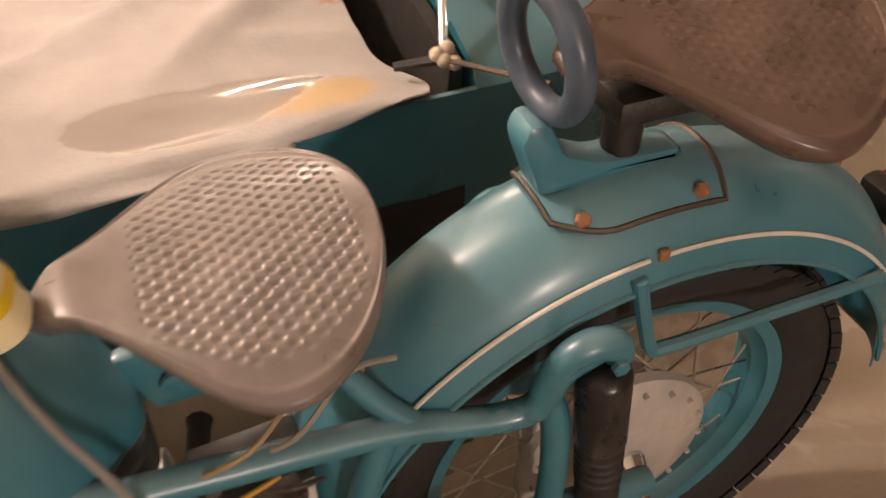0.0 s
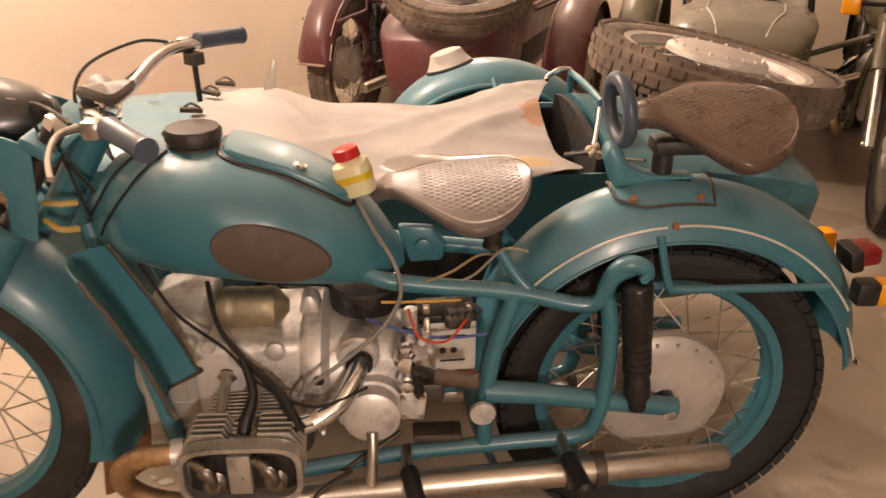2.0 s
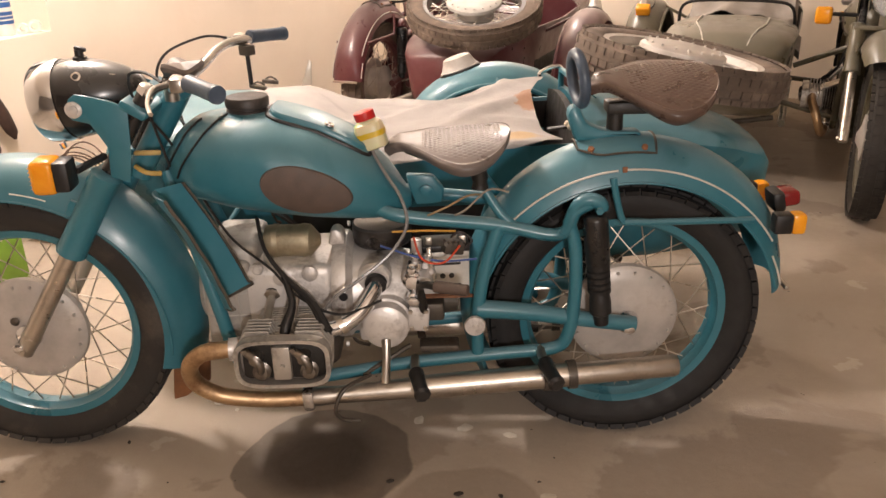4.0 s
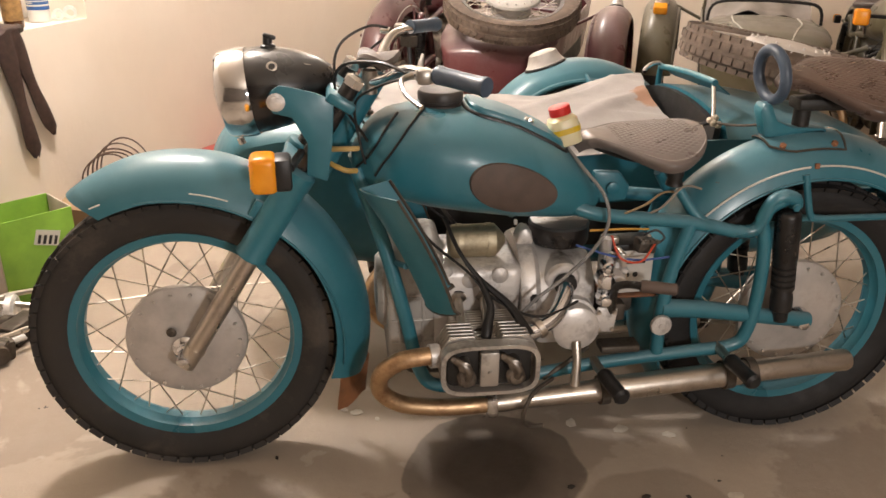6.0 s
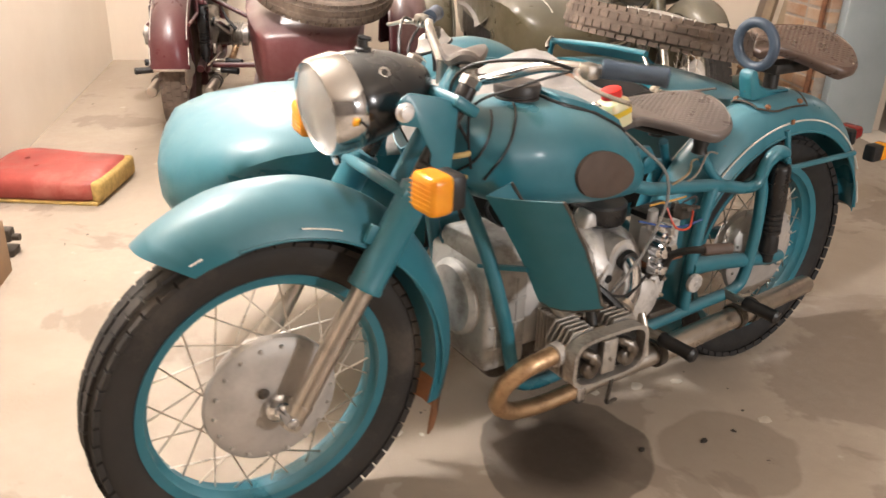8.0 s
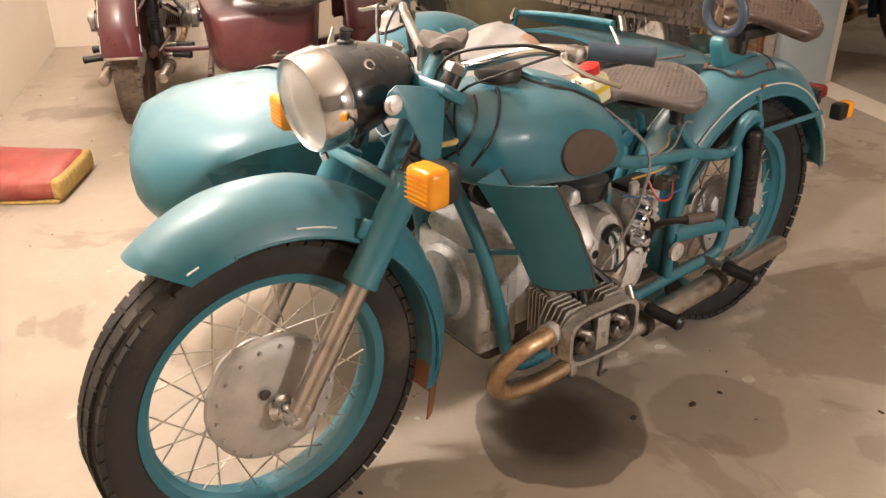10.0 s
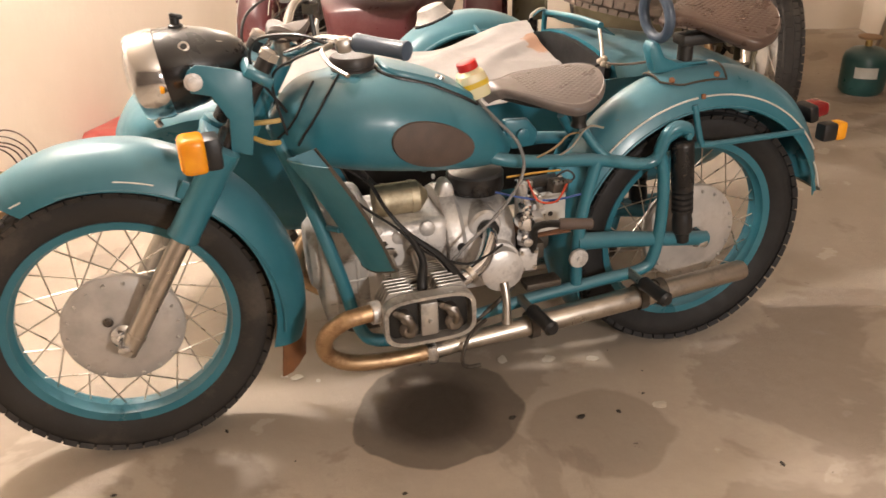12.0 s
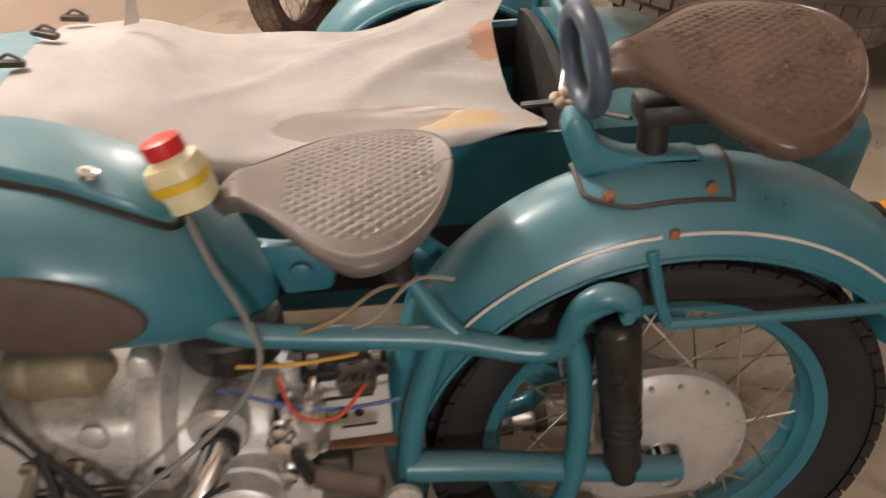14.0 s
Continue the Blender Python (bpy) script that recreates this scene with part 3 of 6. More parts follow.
def engine(bike, o):
    bl = part("engine_block", box((0.30, 0.235, 0.21), Matrix.Translation((0.635, 0, 0.445)), 0.025, None, 3), ALLOY, bike, "cast alloy engine crankcase")
    part("timing_cover", lathe([(0.092, 0), (0.092, 0.010), (0.080, 0.022), (0.03, 0.026), (0.004, 0.026)], axis((0.463, 0, 0.455), (0, 0, 0.455)), 28), CASE, bl)
    part("ignition_cover", box((0.13, 0.20, 0.145), Matrix.Translation((0.532, 0, 0.530)), 0.026, None, 3), CASE, bl)
    part("front_case", box((0.118, 0.240, 0.26), Matrix.Translation((0.520, 0, 0.435)), 0.016, None, 3), CASE, bl, "grey cast front engine cover")
    for k in range(3):
        part("case_rib", box((0.100, 0.247, 0.008), Matrix.Translation((0.520, 0, 0.365 + 0.058 * k)), 0.003), CASE, bl)
    for k in range(2):
        part("case_rib", box((0.008, 0.247, 0.21), Matrix.Translation((0.490 + 0.055 * k, 0, 0.43)), 0.003), CASE, bl)
    for x, y, z, rr in ((0.655, -0.113, 0.520, 0.020), (0.725, -0.113, 0.530, 0.020), (0.600, -0.114, 0.545, 0.014)):
        part("case_boss", lathe([(rr, 0), (rr, 0.006), (rr * 0.7, 0.010)], axis((x, y, z), (x, -1, z)), 16), ALLOY, bl)
    part("top_lug", plate([(0.768, 0.585), (0.776, 0.620), (0.790, 0.628), (0.806, 0.618), (0.812, 0.585)], 0.05, Matrix.Translation((0, -0.05, 0)), 0.008), ALLOY, bl)
    part("sump", box((0.28, 0.19, 0.10), Matrix.Translation((0.64, 0, 0.30)), 0.03, None, 3), GRIME, bl, "oil-blackened sump")
    st = lathe([(0.036, 0), (0.040, 0.01), (0.040, 0.11), (0.030, 0.12), (0.012, 0.135)], axis((0.612, -0.04, 0.588), (1, -0.04, 0.588)), 20)
    for k in (0.02, 0.09):
        lathe([(0.042, 0), (0.042, 0.012)], axis((0.612 + k, -0.04, 0.588), (1, -0.04, 0.588)), 20, st)
    part("generator", st, metal("brassy_alloy", (0.50, 0.44, 0.32), 0.5, (0.12, 0.09, 0.06), 0.5), bike, "dull yellowish generator")
    g = bmesh.new()
    lathe([(0.135, 0), (0.14, 0.012), (0.138, 0.035), (0.12, 0.05)], axis((0.775, 0, 0.45), (1, 0, 0.45)), 32, g)
    lathe([(0.118, 0), (0.110, 0.06), (0.098, 0.12), (0.092, 0.15), (0.05, 0.16)], axis((0.815, 0, 0.44), (1, 0, 0.44)), 28, g)
    lathe([(0.062, 0), (0.062, 0.05), (0.056, 0.052), (0.056, 0.085), (0.048, 0.09), (0.02, 0.093)], axis((0.905, -0.075, 0.40), (0.905, -1, 0.40)), 26, g)
    lathe([(0.042, 0), (0.042, 0.070), (0.036, 0.076)], axis((0.88, -0.03, 0.505), (0.88, -1, 0.505)), 22, g)
    for a in range(6):
        bolt((0.80, -0.13 * math.cos(a * 0.6 - 0.6), 0.45 + 0.13 * math.sin(a * 0.6 - 1.2)), (1, 0, 0), 0.007, g)
    box((0.10, 0.16, 0.05), Matrix.Translation((0.88, 0, 0.34)), 0.015, g)
    part("gearbox", g, ALLOY, bike, "cast alloy gearbox")
    hole = lathe([(0.011, 0), (0.011, 0.002)], axis((0.805, -0.1365, 0.475), (0.805, -1, 0.475)), 14)
    part("inspection_hole", hole, CABLE, bike)
    for s in (-1, 1):
        barrel = bmesh.new()
        c = Vector((0.675, 0, 0.388))
        lathe([(0.052, 0), (0.052, 0.09)], axis((c.x, s * 0.11, c.z), (c.x, s, c.z)), 24, barrel)
        cy = part("cylinder", barrel, GRIME, bike, "finned iron cylinder barrel")
        for k in range(7):
            fin("fin", cy, lambda: box((0.146, 0.0032, 0.116), Matrix.Translation((c.x, 0, c.z)), 0.0012, None, 1), "barrel", s * (0.128 + 0.0115 * k), GRIMY_ALLOY)
        head = bmesh.new()
        rim = [(-0.105, -0.045), (-0.085, -0.063), (0.085, -0.063), (0.105, -0.045), (0.110, 0.03), (0.088, 0.068), (0.030, 0.068), (0.020, 0.046), (-0.022, 0.046), (-0.032, 0.068), (-0.088, 0.068), (-0.110, 0.03)]
        box((0.160, 0.08, 0.080), Matrix.Translation((c.x, s * 0.24, c.z)), 0.01, head)
        outer, inner = [], []
        for k in range(40):
            a = 2 * math.pi * k / 40
            ca, sa = math.cos(a), math.sin(a)
            outer.append((0.110 * math.copysign(abs(ca) ** 0.5, ca), 0.062 * math.copysign(abs(sa) ** 0.5, sa)))
            inner.append((0.100 * math.copysign(abs(ca) ** 0.5, ca), 0.0535 * math.copysign(abs(sa) ** 0.5, sa)))
        ring = [[(c.x + x, s * y, c.z + z) for (x, z), y in zip(r, [yy] * 40)] for r, yy in ((outer, 0.272), (outer, 0.303), (inner, 0.303), (inner, 0.276))]
        skin(head, ring, False, False)
        bmesh.ops.recalc_face_normals(head, faces=head.faces)
        hd = part("cylinder_head", head, GRIMY_ALLOY, bike, "finned alloy cylinder head, rocker cover off")
        for k in range(5):
            fin("fin", hd, lambda: plate([(c.x + x, c.z + z) for x, z in rim], 0.0048, Matrix(), 0.0014), "head", s * (0.205 + 0.0152 * k), GRIMY_ALLOY)
        dark = box((0.188, 0.006, 0.094), Matrix.Translation((c.x, s * 0.279, c.z)), 0.002)
        part("rocker_chamber", dark, OIL_BLACK, hd)
        piece = box((0.042, 0.020, 0.086), Matrix.Translation((c.x - 0.002, s * 0.290, c.z)), 0.004)
        bolt((c.x, s * 0.30, c.z - 0.005), (0, s, 0), 0.006, piece)
        part("rocker_bridge", piece, GRIMY_ALLOY, hd)
        for q in (-0.055, 0.055):
            rk = tube([(c.x + q - 0.030, s * 0.290, c.z + 0.030), (c.x + q - 0.006, s * 0.306, c.z + 0.020), (c.x + q + 0.006, s * 0.308, c.z + 0.002), (c.x + q + 0.004, s * 0.302, c.z - 0.020)], [0.009, 0.011, 0.010, 0.008], 10, 4)
            lathe([(0.014, 0), (0.014, 0.034), (0.009, 0.037)], axis((c.x + q - 0.004, s * 0.278, c.z + 0.016), (c.x + q - 0.004, s, c.z + 0.016)), 14, rk)
            bolt((c.x + q - 0.028, s * 0.296, c.z + 0.034), (0, s, 0), 0.008, rk)
            coil = []
            for n in range(4):
                coil += [(0.019, 0.006 * n), (0.021, 0.006 * n + 0.002), (0.017, 0.006 * n + 0.0045)]
            part("valve_spring", lathe(coil + [(0.015, 0.026), (0.004, 0.028)], axis((c.x + q + 0.004, s * 0.276, c.z - 0.024), (c.x + q + 0.004, s, c.z - 0.024)), 16), DULL, hd, "oily valve spring")
            part("rocker_arm", rk, DULL, hd, "oily steel rocker arm")
        for q in (-0.03, 0.03):
            pr = lathe([(0.020, 0), (0.020, 0.018), (0.010, 0.022), (0.010, 0.13)], axis((c.x - 0.017 + q, s * 0.100, 0.478), (c.x - 0.022 + q, s * 0.235, 0.425)), 14)
            part("pushrod_tube", pr, STEEL, bike)
            part("pushrod_seal", lathe([(0.0225, -0.004), (0.0225, 0.012)], axis((c.x - 0.017 + q, s * 0.100, 0.478), (c.x - 0.022 + q, s * 0.235, 0.425)), 14), CABLE, bike)
        # intake pipe from head to carburettor stub
        part("intake_pipe", tube([(0.765, s * 0.205, 0.420), (0.800, s * 0.200, 0.428), (0.846, s * 0.180, 0.450), (0.876, s * 0.145, 0.484), (0.884, s * 0.105, 0.502)], 0.0195, 16, 5), CHROME, bike, "chromed intake elbow")
        part("intake_clamp", lathe([(0.025, 0), (0.025, 0.014)], axis((0.798, s * 0.200, 0.428), (0.846, s * 0.182, 0.450)), 16), STEEL, bike)
        part("intake_seal", lathe([(0.027, 0), (0.027, 0.014)], axis((0.883, s * 0.122, 0.497), (0.888, s * 0.05, 0.512)), 16), CABLE, bike)
        part("plug_lead", tube([(0.60, s * 0.06, 0.655), (0.625, s * 0.125, 0.60), (0.67, s * 0.150, 0.54), (0.735, s * 0.185, 0.485), (0.775, s * 0.235, 0.432)], [0.005, 0.005, 0.006, 0.010, 0.013], 8, 6), CABLE, bike, "black plug lead with rubber cap")
        if o.get("near", False):
            part("plug_cap", tube([(0.668, s * 0.150, 0.540), (0.690, s * 0.190, 0.490), (0.678, s * 0.222, 0.450), (0.674, s * 0.236, 0.430)], [0.007, 0.009, 0.013, 0.012], 10, 5), CABLE, bike, "black rubber plug cap")
            part("loose_cable", tube([(0.86, s * 0.15, 0.262), (0.80, s * 0.20, 0.255), (0.775, s * 0.215, 0.205), (0.790, s * 0.20, 0.165), (0.83, s * 0.19, 0.155)], 0.005, 8, 6), GRIME, bike, "oily loose cable under the engine")
        part("control_cable", tube([(0.50, s * 0.10, 0.70), (0.56, s * 0.14, 0.63), (0.64, s * 0.15, 0.56), (0.70, s * 0.175, 0.50), (0.80, s * 0.20, 0.46), (0.90, s * 0.17, 0.48)], 0.0035, 6, 6), CABLE, bike)
        # exhaust
        hp = [(0.590, s * 0.245, 0.402), (0.535, s * 0.253, 0.404), (0.478, s * 0.250, 0.392), (0.438, s * 0.228, 0.345), (0.440, s * 0.208, 0.288), (0.492, s * 0.194, 0.242), (0.590, s * 0.182, 0.219), (0.705, s * 0.172, 0.214)]
        part("exhaust_header", tube(hp, 0.0205, 16, 6), HEADER, bike, "heat-browned exhaust header")
        nut = lathe([(0.027, 0), (0.027, 0.022)], axis((0.566, s * 0.249, 0.403), (0.53, s * 0.255, 0.404)), 12)
        part("exhaust_nut", nut, ALLOY, bike)
        sil = lathe([(0.0215, 0), (0.0235, 0.02), (0.0235, 0.06), (0.0215, 0.08), (0.024, 0.16), (0.027, 0.27), (0.0305, 0.33), (0.0305, 0.67), (0.028, 0.69), (0.028, 0.935), (0.024, 0.946), (0.012, 0.948)], axis((0.690, s * 0.172, 0.214), (1.64, s * 0.142, 0.262)), 24)
        sl = part("silencer", sil, STEEL, bike, "dull steel fishtail-less silencer")
        sl["label"] = "long dull steel exhaust silencer"
        part("exhaust_clamp", box((0.03, 0.052, 0.058), Matrix.Translation((0.705, s * 0.172, 0.215)) @ Matrix.Rotation(radians(-4), 4, "Y"), 0.01), CHROME, sl)
        for q in (0.298, 0.635, 0.70):
            part("silencer_clamp", lathe([(0.0365, 0), (0.0365, 0.022)], Matrix.Translation((0, 0, 0)) @ axis(Vector((0.690, s * 0.172, 0.214)).lerp(Vector((1.64, s * 0.142, 0.262)), q), (1.64, s * 0.142, 0.262)), 18), GRIME, sl)
    # filter, carburettor and bits between gearbox and battery
    part("air_filter", lathe([(0.02, 0), (0.072, 0.004), (0.075, 0.012), (0.075, 0.05), (0.07, 0.056), (0.02, 0.06)], Matrix.Translation((0.895, 0.02, 0.555)), 28), BLACK, bike, "black round air filter")
    cb = bmesh.new()
    box((0.05, 0.06, 0.07), Matrix.Translation((1.000, -0.085, 0.515)), 0.01, cb)
    lathe([(0.024, 0), (0.026, 0.03), (0.020, 0.05)], axis((1.0, -0.10, 0.51), (1.0, -1, 0.51)), 16, cb)
    for dx, dz in ((-0.018, 0.045), (0.012, 0.05), (-0.02, -0.03), (0.022, -0.02), (0.02, 0.02)):
        lathe([(0.009, 0), (0.009, 0.02), (0.005, 0.026)], axis((1.0 + dx, -0.112, 0.515 + dz), (1.0 + dx, -1, 0.515 + dz)), 10, cb)
    rod((0.985, -0.085, 0.55), (0.985, -0.085, 0.60), 0.013, 12, cb)
    part("carburettor", cb, ALLOY, bike, "small alloy carburettor")
    if o.get("near", False):
        pump = lathe([(0.010, 0.0), (0.020, 0.004), (0.020, 0.040), (0.014, 0.044), (0.014, 0.058), (0.023, 0.062), (0.023, 0.074), (0.017, 0.080), (0.019, 0.112), (0.013, 0.118), (0.013, 0.134), (0.004, 0.136)], Matrix.Translation((0.982, -0.118, 0.442)), 20)
        for z, r in ((0.465, 0.017), (0.515, 0.024), (0.548, 0.014)):
            lathe([(r, 0), (r, 0.026), (r * 0.7, 0.030), (r * 0.7, 0.038), (0.003, 0.040)], axis((0.975, -0.118, z), (0.965, -1, z)), 16, pump)
        body = part("float_chamber", pump, CHROME, bike, "bright alloy float chamber")
        part("chamber_flange", box((0.052, 0.010, 0.066), pose(0.985, -0.128, 0.405, 0, 6, 0), 0.006, None, 2), ALLOY, body)
        for x, z in ((0.966, 0.428), (1.004, 0.428), (0.968, 0.382), (1.002, 0.382)):
            nut = bmesh.new()
            bolt((x, -0.132, z), (0, -1, 0), 0.006, nut)
            part("chamber_bolt", nut, STEEL, body)
        part("chamber_plate", box((0.012, 0.05, 0.085), pose(1.020, -0.105, 0.535, 0, -8, 0), 0.003), STEEL, body)
    if o.get("near", False):
        part("kick_starter", tube([(1.000, -0.110, 0.395), (0.996, -0.135, 0.455), (0.992, -0.156, 0.503), (1.008, -0.196, 0.530), (1.034, -0.227, 0.538)], [0.013, 0.011, 0.010, 0.009, 0.010], 10, 5), OIL_BLACK, bike, "black bent kick starter lever")
        part("starter_rubber", lathe([(0.013, 0), (0.0145, 0.006), (0.0135, 0.07), (0.0145, 0.078), (0.010, 0.082)], axis((1.026, -0.222, 0.538), (1.12, -0.245, 0.533)), 12), BADGE, bike, "brown rubber sleeve")
    jn = bmesh.new()
    box((0.07, 0.10, 0.05), Matrix.Translation((1.015, -0.04, 0.40)), 0.01, jn)
    lathe([(0.045, 0), (0.04, 0.04), (0.03, 0.1)], axis((0.985, 0, 0.40), (1.1, 0, 0.39)), 18, jn)
    box((0.10, 0.05, 0.02), Matrix.Translation((1.035, -0.10, 0.315)), 0.006, jn)
    part("drive_coupling", jn, GRIME, bike, "oily drive coupling")
    part("gear_pedal", tube([(0.905, -0.165, 0.37), (0.905, -0.185, 0.33), (0.900, -0.20, 0.27)], [0.012, 0.010, 0.012], 10, 4), STEEL, bike)
    part("kick_lever", tube([(0.96, -0.09, 0.31), (0.90, -0.12, 0.285), (0.84, -0.13, 0.25)], 0.006, 8, 4), GRIME, bike)
    for k, (pts, c) in enumerate(((((0.98, -0.13, 0.625), (1.00, -0.15, 0.575), (1.05, -0.15, 0.565), (1.09, -0.12, 0.595)), (0.55, 0.07, 0.03)),
                                   (((0.90, -0.12, 0.60), (0.98, -0.13, 0.575), (1.05, -0.13, 0.56), (1.13, -0.12, 0.56)), (0.05, 0.10, 0.30)),
                                   (((0.93, -0.12, 0.635), (1.00, -0.13, 0.640), (1.08, -0.10, 0.625)), (0.55, 0.30, 0.06)),
                                   (((1.00, -0.10, 0.66), (1.06, -0.11, 0.690), (1.12, -0.07, 0.705), (1.18, -0.06, 0.695)), (0.28, 0.20, 0.11)),
                                   (((1.03, -0.08, 0.64), (1.10, -0.10, 0.675), (1.16, -0.08, 0.72), (1.21, -0.07, 0.71)), (0.25, 0.22, 0.18)),
                                   (((1.07, -0.10, 0.61), (1.09, -0.12, 0.63), (1.12, -0.10, 0.60), (1.10, -0.08, 0.57)), (0.06, 0.05, 0.05)))):
        part("loose_wire", tube(pts, 0.0028, 6, 6), plain("wire_%s" % "abcdef"[k], c, 0.4, 0.1), bike)
    fuse = box((0.05, 0.03, 0.035), pose(1.075, -0.10, 0.585, 0, 10, 15), 0.005)
    for k in range(4):
        rod((1.058 + 0.012 * k, -0.115, 0.60), (1.056 + 0.012 * k, -0.135, 0.606), 0.005, 8, fuse)
    part("fuse_block", fuse, GRIME, bike)


def frame_and_tail(bike, col, o):
    for s in (-1, 1):
        up = part("frame_tube", tube([(0.44, s * 0.03, 0.80), (0.60, s * 0.04, 0.75), (0.80, s * 0.06, 0.715), (0.92, s * 0.095, 0.675), (1.00, s * 0.096, 0.658), (1.18, s * 0.094, 0.636), (1.30, s * 0.104, 0.612), (1.345, s * 0.110, 0.622), (1.364, s * 0.114, 0.672), (1.400, s * 0.116, 0.694)], 0.0165, 14, 5), col, bike)
        part("frame_tube", tube([(1.352, s * 0.110, 0.64), (1.368, s * 0.114, 0.58), (1.372, s * 0.116, 0.46), (1.360, s * 0.116, 0.35), (1.325, s * 0.114, 0.306), (1.20, s * 0.110, 0.292), (0.95, s * 0.110, 0.270), (0.72, s * 0.125, 0.245), (0.585, s * 0.138, 0.252), (0.535, s * 0.138, 0.300), (0.500, s * 0.134, 0.45), (0.455, s * 0.108, 0.62), (0.40, s * 0.06, 0.78)], 0.0165, 12, 5), col, bike)
        part("frame_tube", tube([(1.185, s * 0.095, 0.634), (1.150, s * 0.102, 0.52), (1.132, s * 0.108, 0.40), (1.132, s * 0.110, 0.296)], 0.0165, 12, 4), col, bike)
        part("frame_tube", tube([(1.225, s * 0.096, 0.628), (1.19, s * 0.082, 0.660), (1.155, s * 0.066, 0.712)], 0.0125, 10, 4), col, bike)
        arm = tube([(1.13, s * 0.106, 0.418), (1.25, s * 0.106, 0.406), (1.40, s * 0.104, 0.380), (1.53, s * 0.098, 0.358)], [0.024, 0.022, 0.020, 0.020], 14, 4)
        part("swing_arm", arm, col, bike)
        kn = lathe([(0.026, 0), (0.027, 0.004), (0.025, 0.010), (0.008, 0.012), (0.007, 0.015)], axis((1.124, s * 0.132, 0.386), (1.124, s, 0.386)), 24)
        part("pivot_cap", kn, ALLOY, bike, "round alloy pivot cap")
        mt = tube([(1.350, s * 0.110, 0.640), (1.366, s * 0.115, 0.684), (1.392, s * 0.118, 0.702), (1.420, s * 0.119, 0.694), (1.426, s * 0.119, 0.676)], [0.015, 0.016, 0.0175, 0.018, 0.016], 14, 4)
        bolt((1.418, s * 0.134, 0.680), (0, s, 0), 0.010, mt)
        part("shock_mount", mt, col, bike)
        a, b = Vector((1.410, s * 0.122, 0.668)), Vector((1.440, s * 0.120, 0.378))
        sh = part("shock_absorber", lathe([(0.02, 0), (0.028, 0.006), (0.030, 0.012), (0.030, 0.125), (0.028, 0.13)], axis(a, b), 24), SHOCK, bike, "black telescopic shock absorber")
        prof = [(0.030, 0.12)]
        for k in range(5):
            prof += [(0.0285, 0.132 + 0.016 * k), (0.0285, 0.141 + 0.016 * k), (0.023, 0.144 + 0.016 * k)]
        part("bellows", lathe(prof + [(0.026, 0.222), (0.027, 0.23), (0.027, 0.262), (0.020, 0.268), (0.018, 0.295)], axis(a, b), 20), CABLE, sh)
        part("mudguard_stay", tube([(1.455, s * 0.092, 0.745), (1.466, s * 0.098, 0.69), (1.480, s * 0.100, 0.645), (1.50, s * 0.100, 0.636), (1.62, s * 0.098, 0.634), (1.80, s * 0.094, 0.632)], 0.0085, 8, 4), col, bike)
        for k, x in enumerate((0.972, 1.290)):
            peg = tube([(x, s * 0.11, 0.284 + 0.02 * k), (x, s * 0.15, 0.284 + 0.02 * k), (x + 0.004, s * 0.19, 0.284 + 0.02 * k)], 0.012, 8, 1)
            pg = part("footrest", peg, STEEL, bike, "footrest with black rubber sleeve")
            part("rubber_sleeve", lathe([(0.017, 0), (0.020, 0.006), (0.018, 0.03), (0.018, 0.078), (0.021, 0.094), (0.014, 0.102)], axis((x + 0.003, s * 0.180, 0.284 + 0.02 * k), (x + 0.025, s * 0.30, 0.276 + 0.02 * k)), 10), CABLE, pg)
    part("rear_brake_rod", rod((0.95, 0.15, 0.33), (1.45, 0.13, 0.36), 0.005, 8), STEEL, bike)
    lathe_ax = lathe([(0.030, 0), (0.032, 0.006), (0.026, 0.02), (0.016, 0.022), (0.014, 0.05), (0.010, 0.052)], axis((1.515, -0.066, 0.352), (1.515, -1, 0.352)), 18)
    part("rear_axle", lathe_ax, CHROME, bike)
    wheel("rear_wheel", bike, (1.512, 0, 0.356), col, o.get("rear_rubber", o.get("rubber", RUBBER)), R=0.356, w=0.054)
    ang = np.linspace(206, 12, 72)
    f = part("rear_mudguard", fender_sheet(1.51, 0.355, 0, ang, (0.400, 0.412, 0.425, 0.440, 0.458, 0.468, 0.470, 0.470, 0.463, 0.442, 0.410), (0.372, 0.374, 0.376, 0.377, 0.377, 0.377, 0.377, 0.378, 0.380, 0.378, 0.370), 0.093), col, bike)
    for s in (-1, 1):
        part("pinstripe", tube(arc_line(1.51, 0.355, s * 0.0850, 0.408, 150, 96, 26), 0.0027, 6, 1), WHITE_LINE, f)
        part("pinstripe", tube(arc_line(1.51, 0.355, s * 0.0850, 0.408, 94, 32, 26), 0.0027, 6, 1), WHITE_LINE, f)
        part("pinstripe", tube(arc_line(1.51, 0.355, s * 0.0905, 0.392, 27, 15, 12), 0.0027, 6, 1), WHITE_LINE, f)
        part("stripe_clip", box((0.012, 0.006, 0.014), pose(1.483, s * 0.0850, 0.763), 0.002), RUSTY, f)
    part("mudguard_bead", tube(arc_line(1.51, 0.355, -0.0935, 0.377, 204, 14, 60), 0.0035, 6, 1), col, f)
    tail = box((0.010, 0.15, 0.012), pose(1.915, 0, 0.436), 0.003)
    part("tail_lip", tail, STEEL, f)
    # saddle bracket on the mudguard
    grid = []
    for a in np.linspace(106, 83, 14):
        row = []
        for j in range(-8, 9):
            q = j / 8 * (0.70 - 0.25 * max(0, (a - 98) / 8) ** 2)
            bow = (1 - abs(q) ** 2.4) ** 0.75
            r = 0.377 + (0.4695 - 0.377) * bow + 0.006
            row.append((1.505 + r * math.cos(radians(a)), 0.093 * q, 0.355 + r * math.sin(radians(a))))
        grid.append(row)
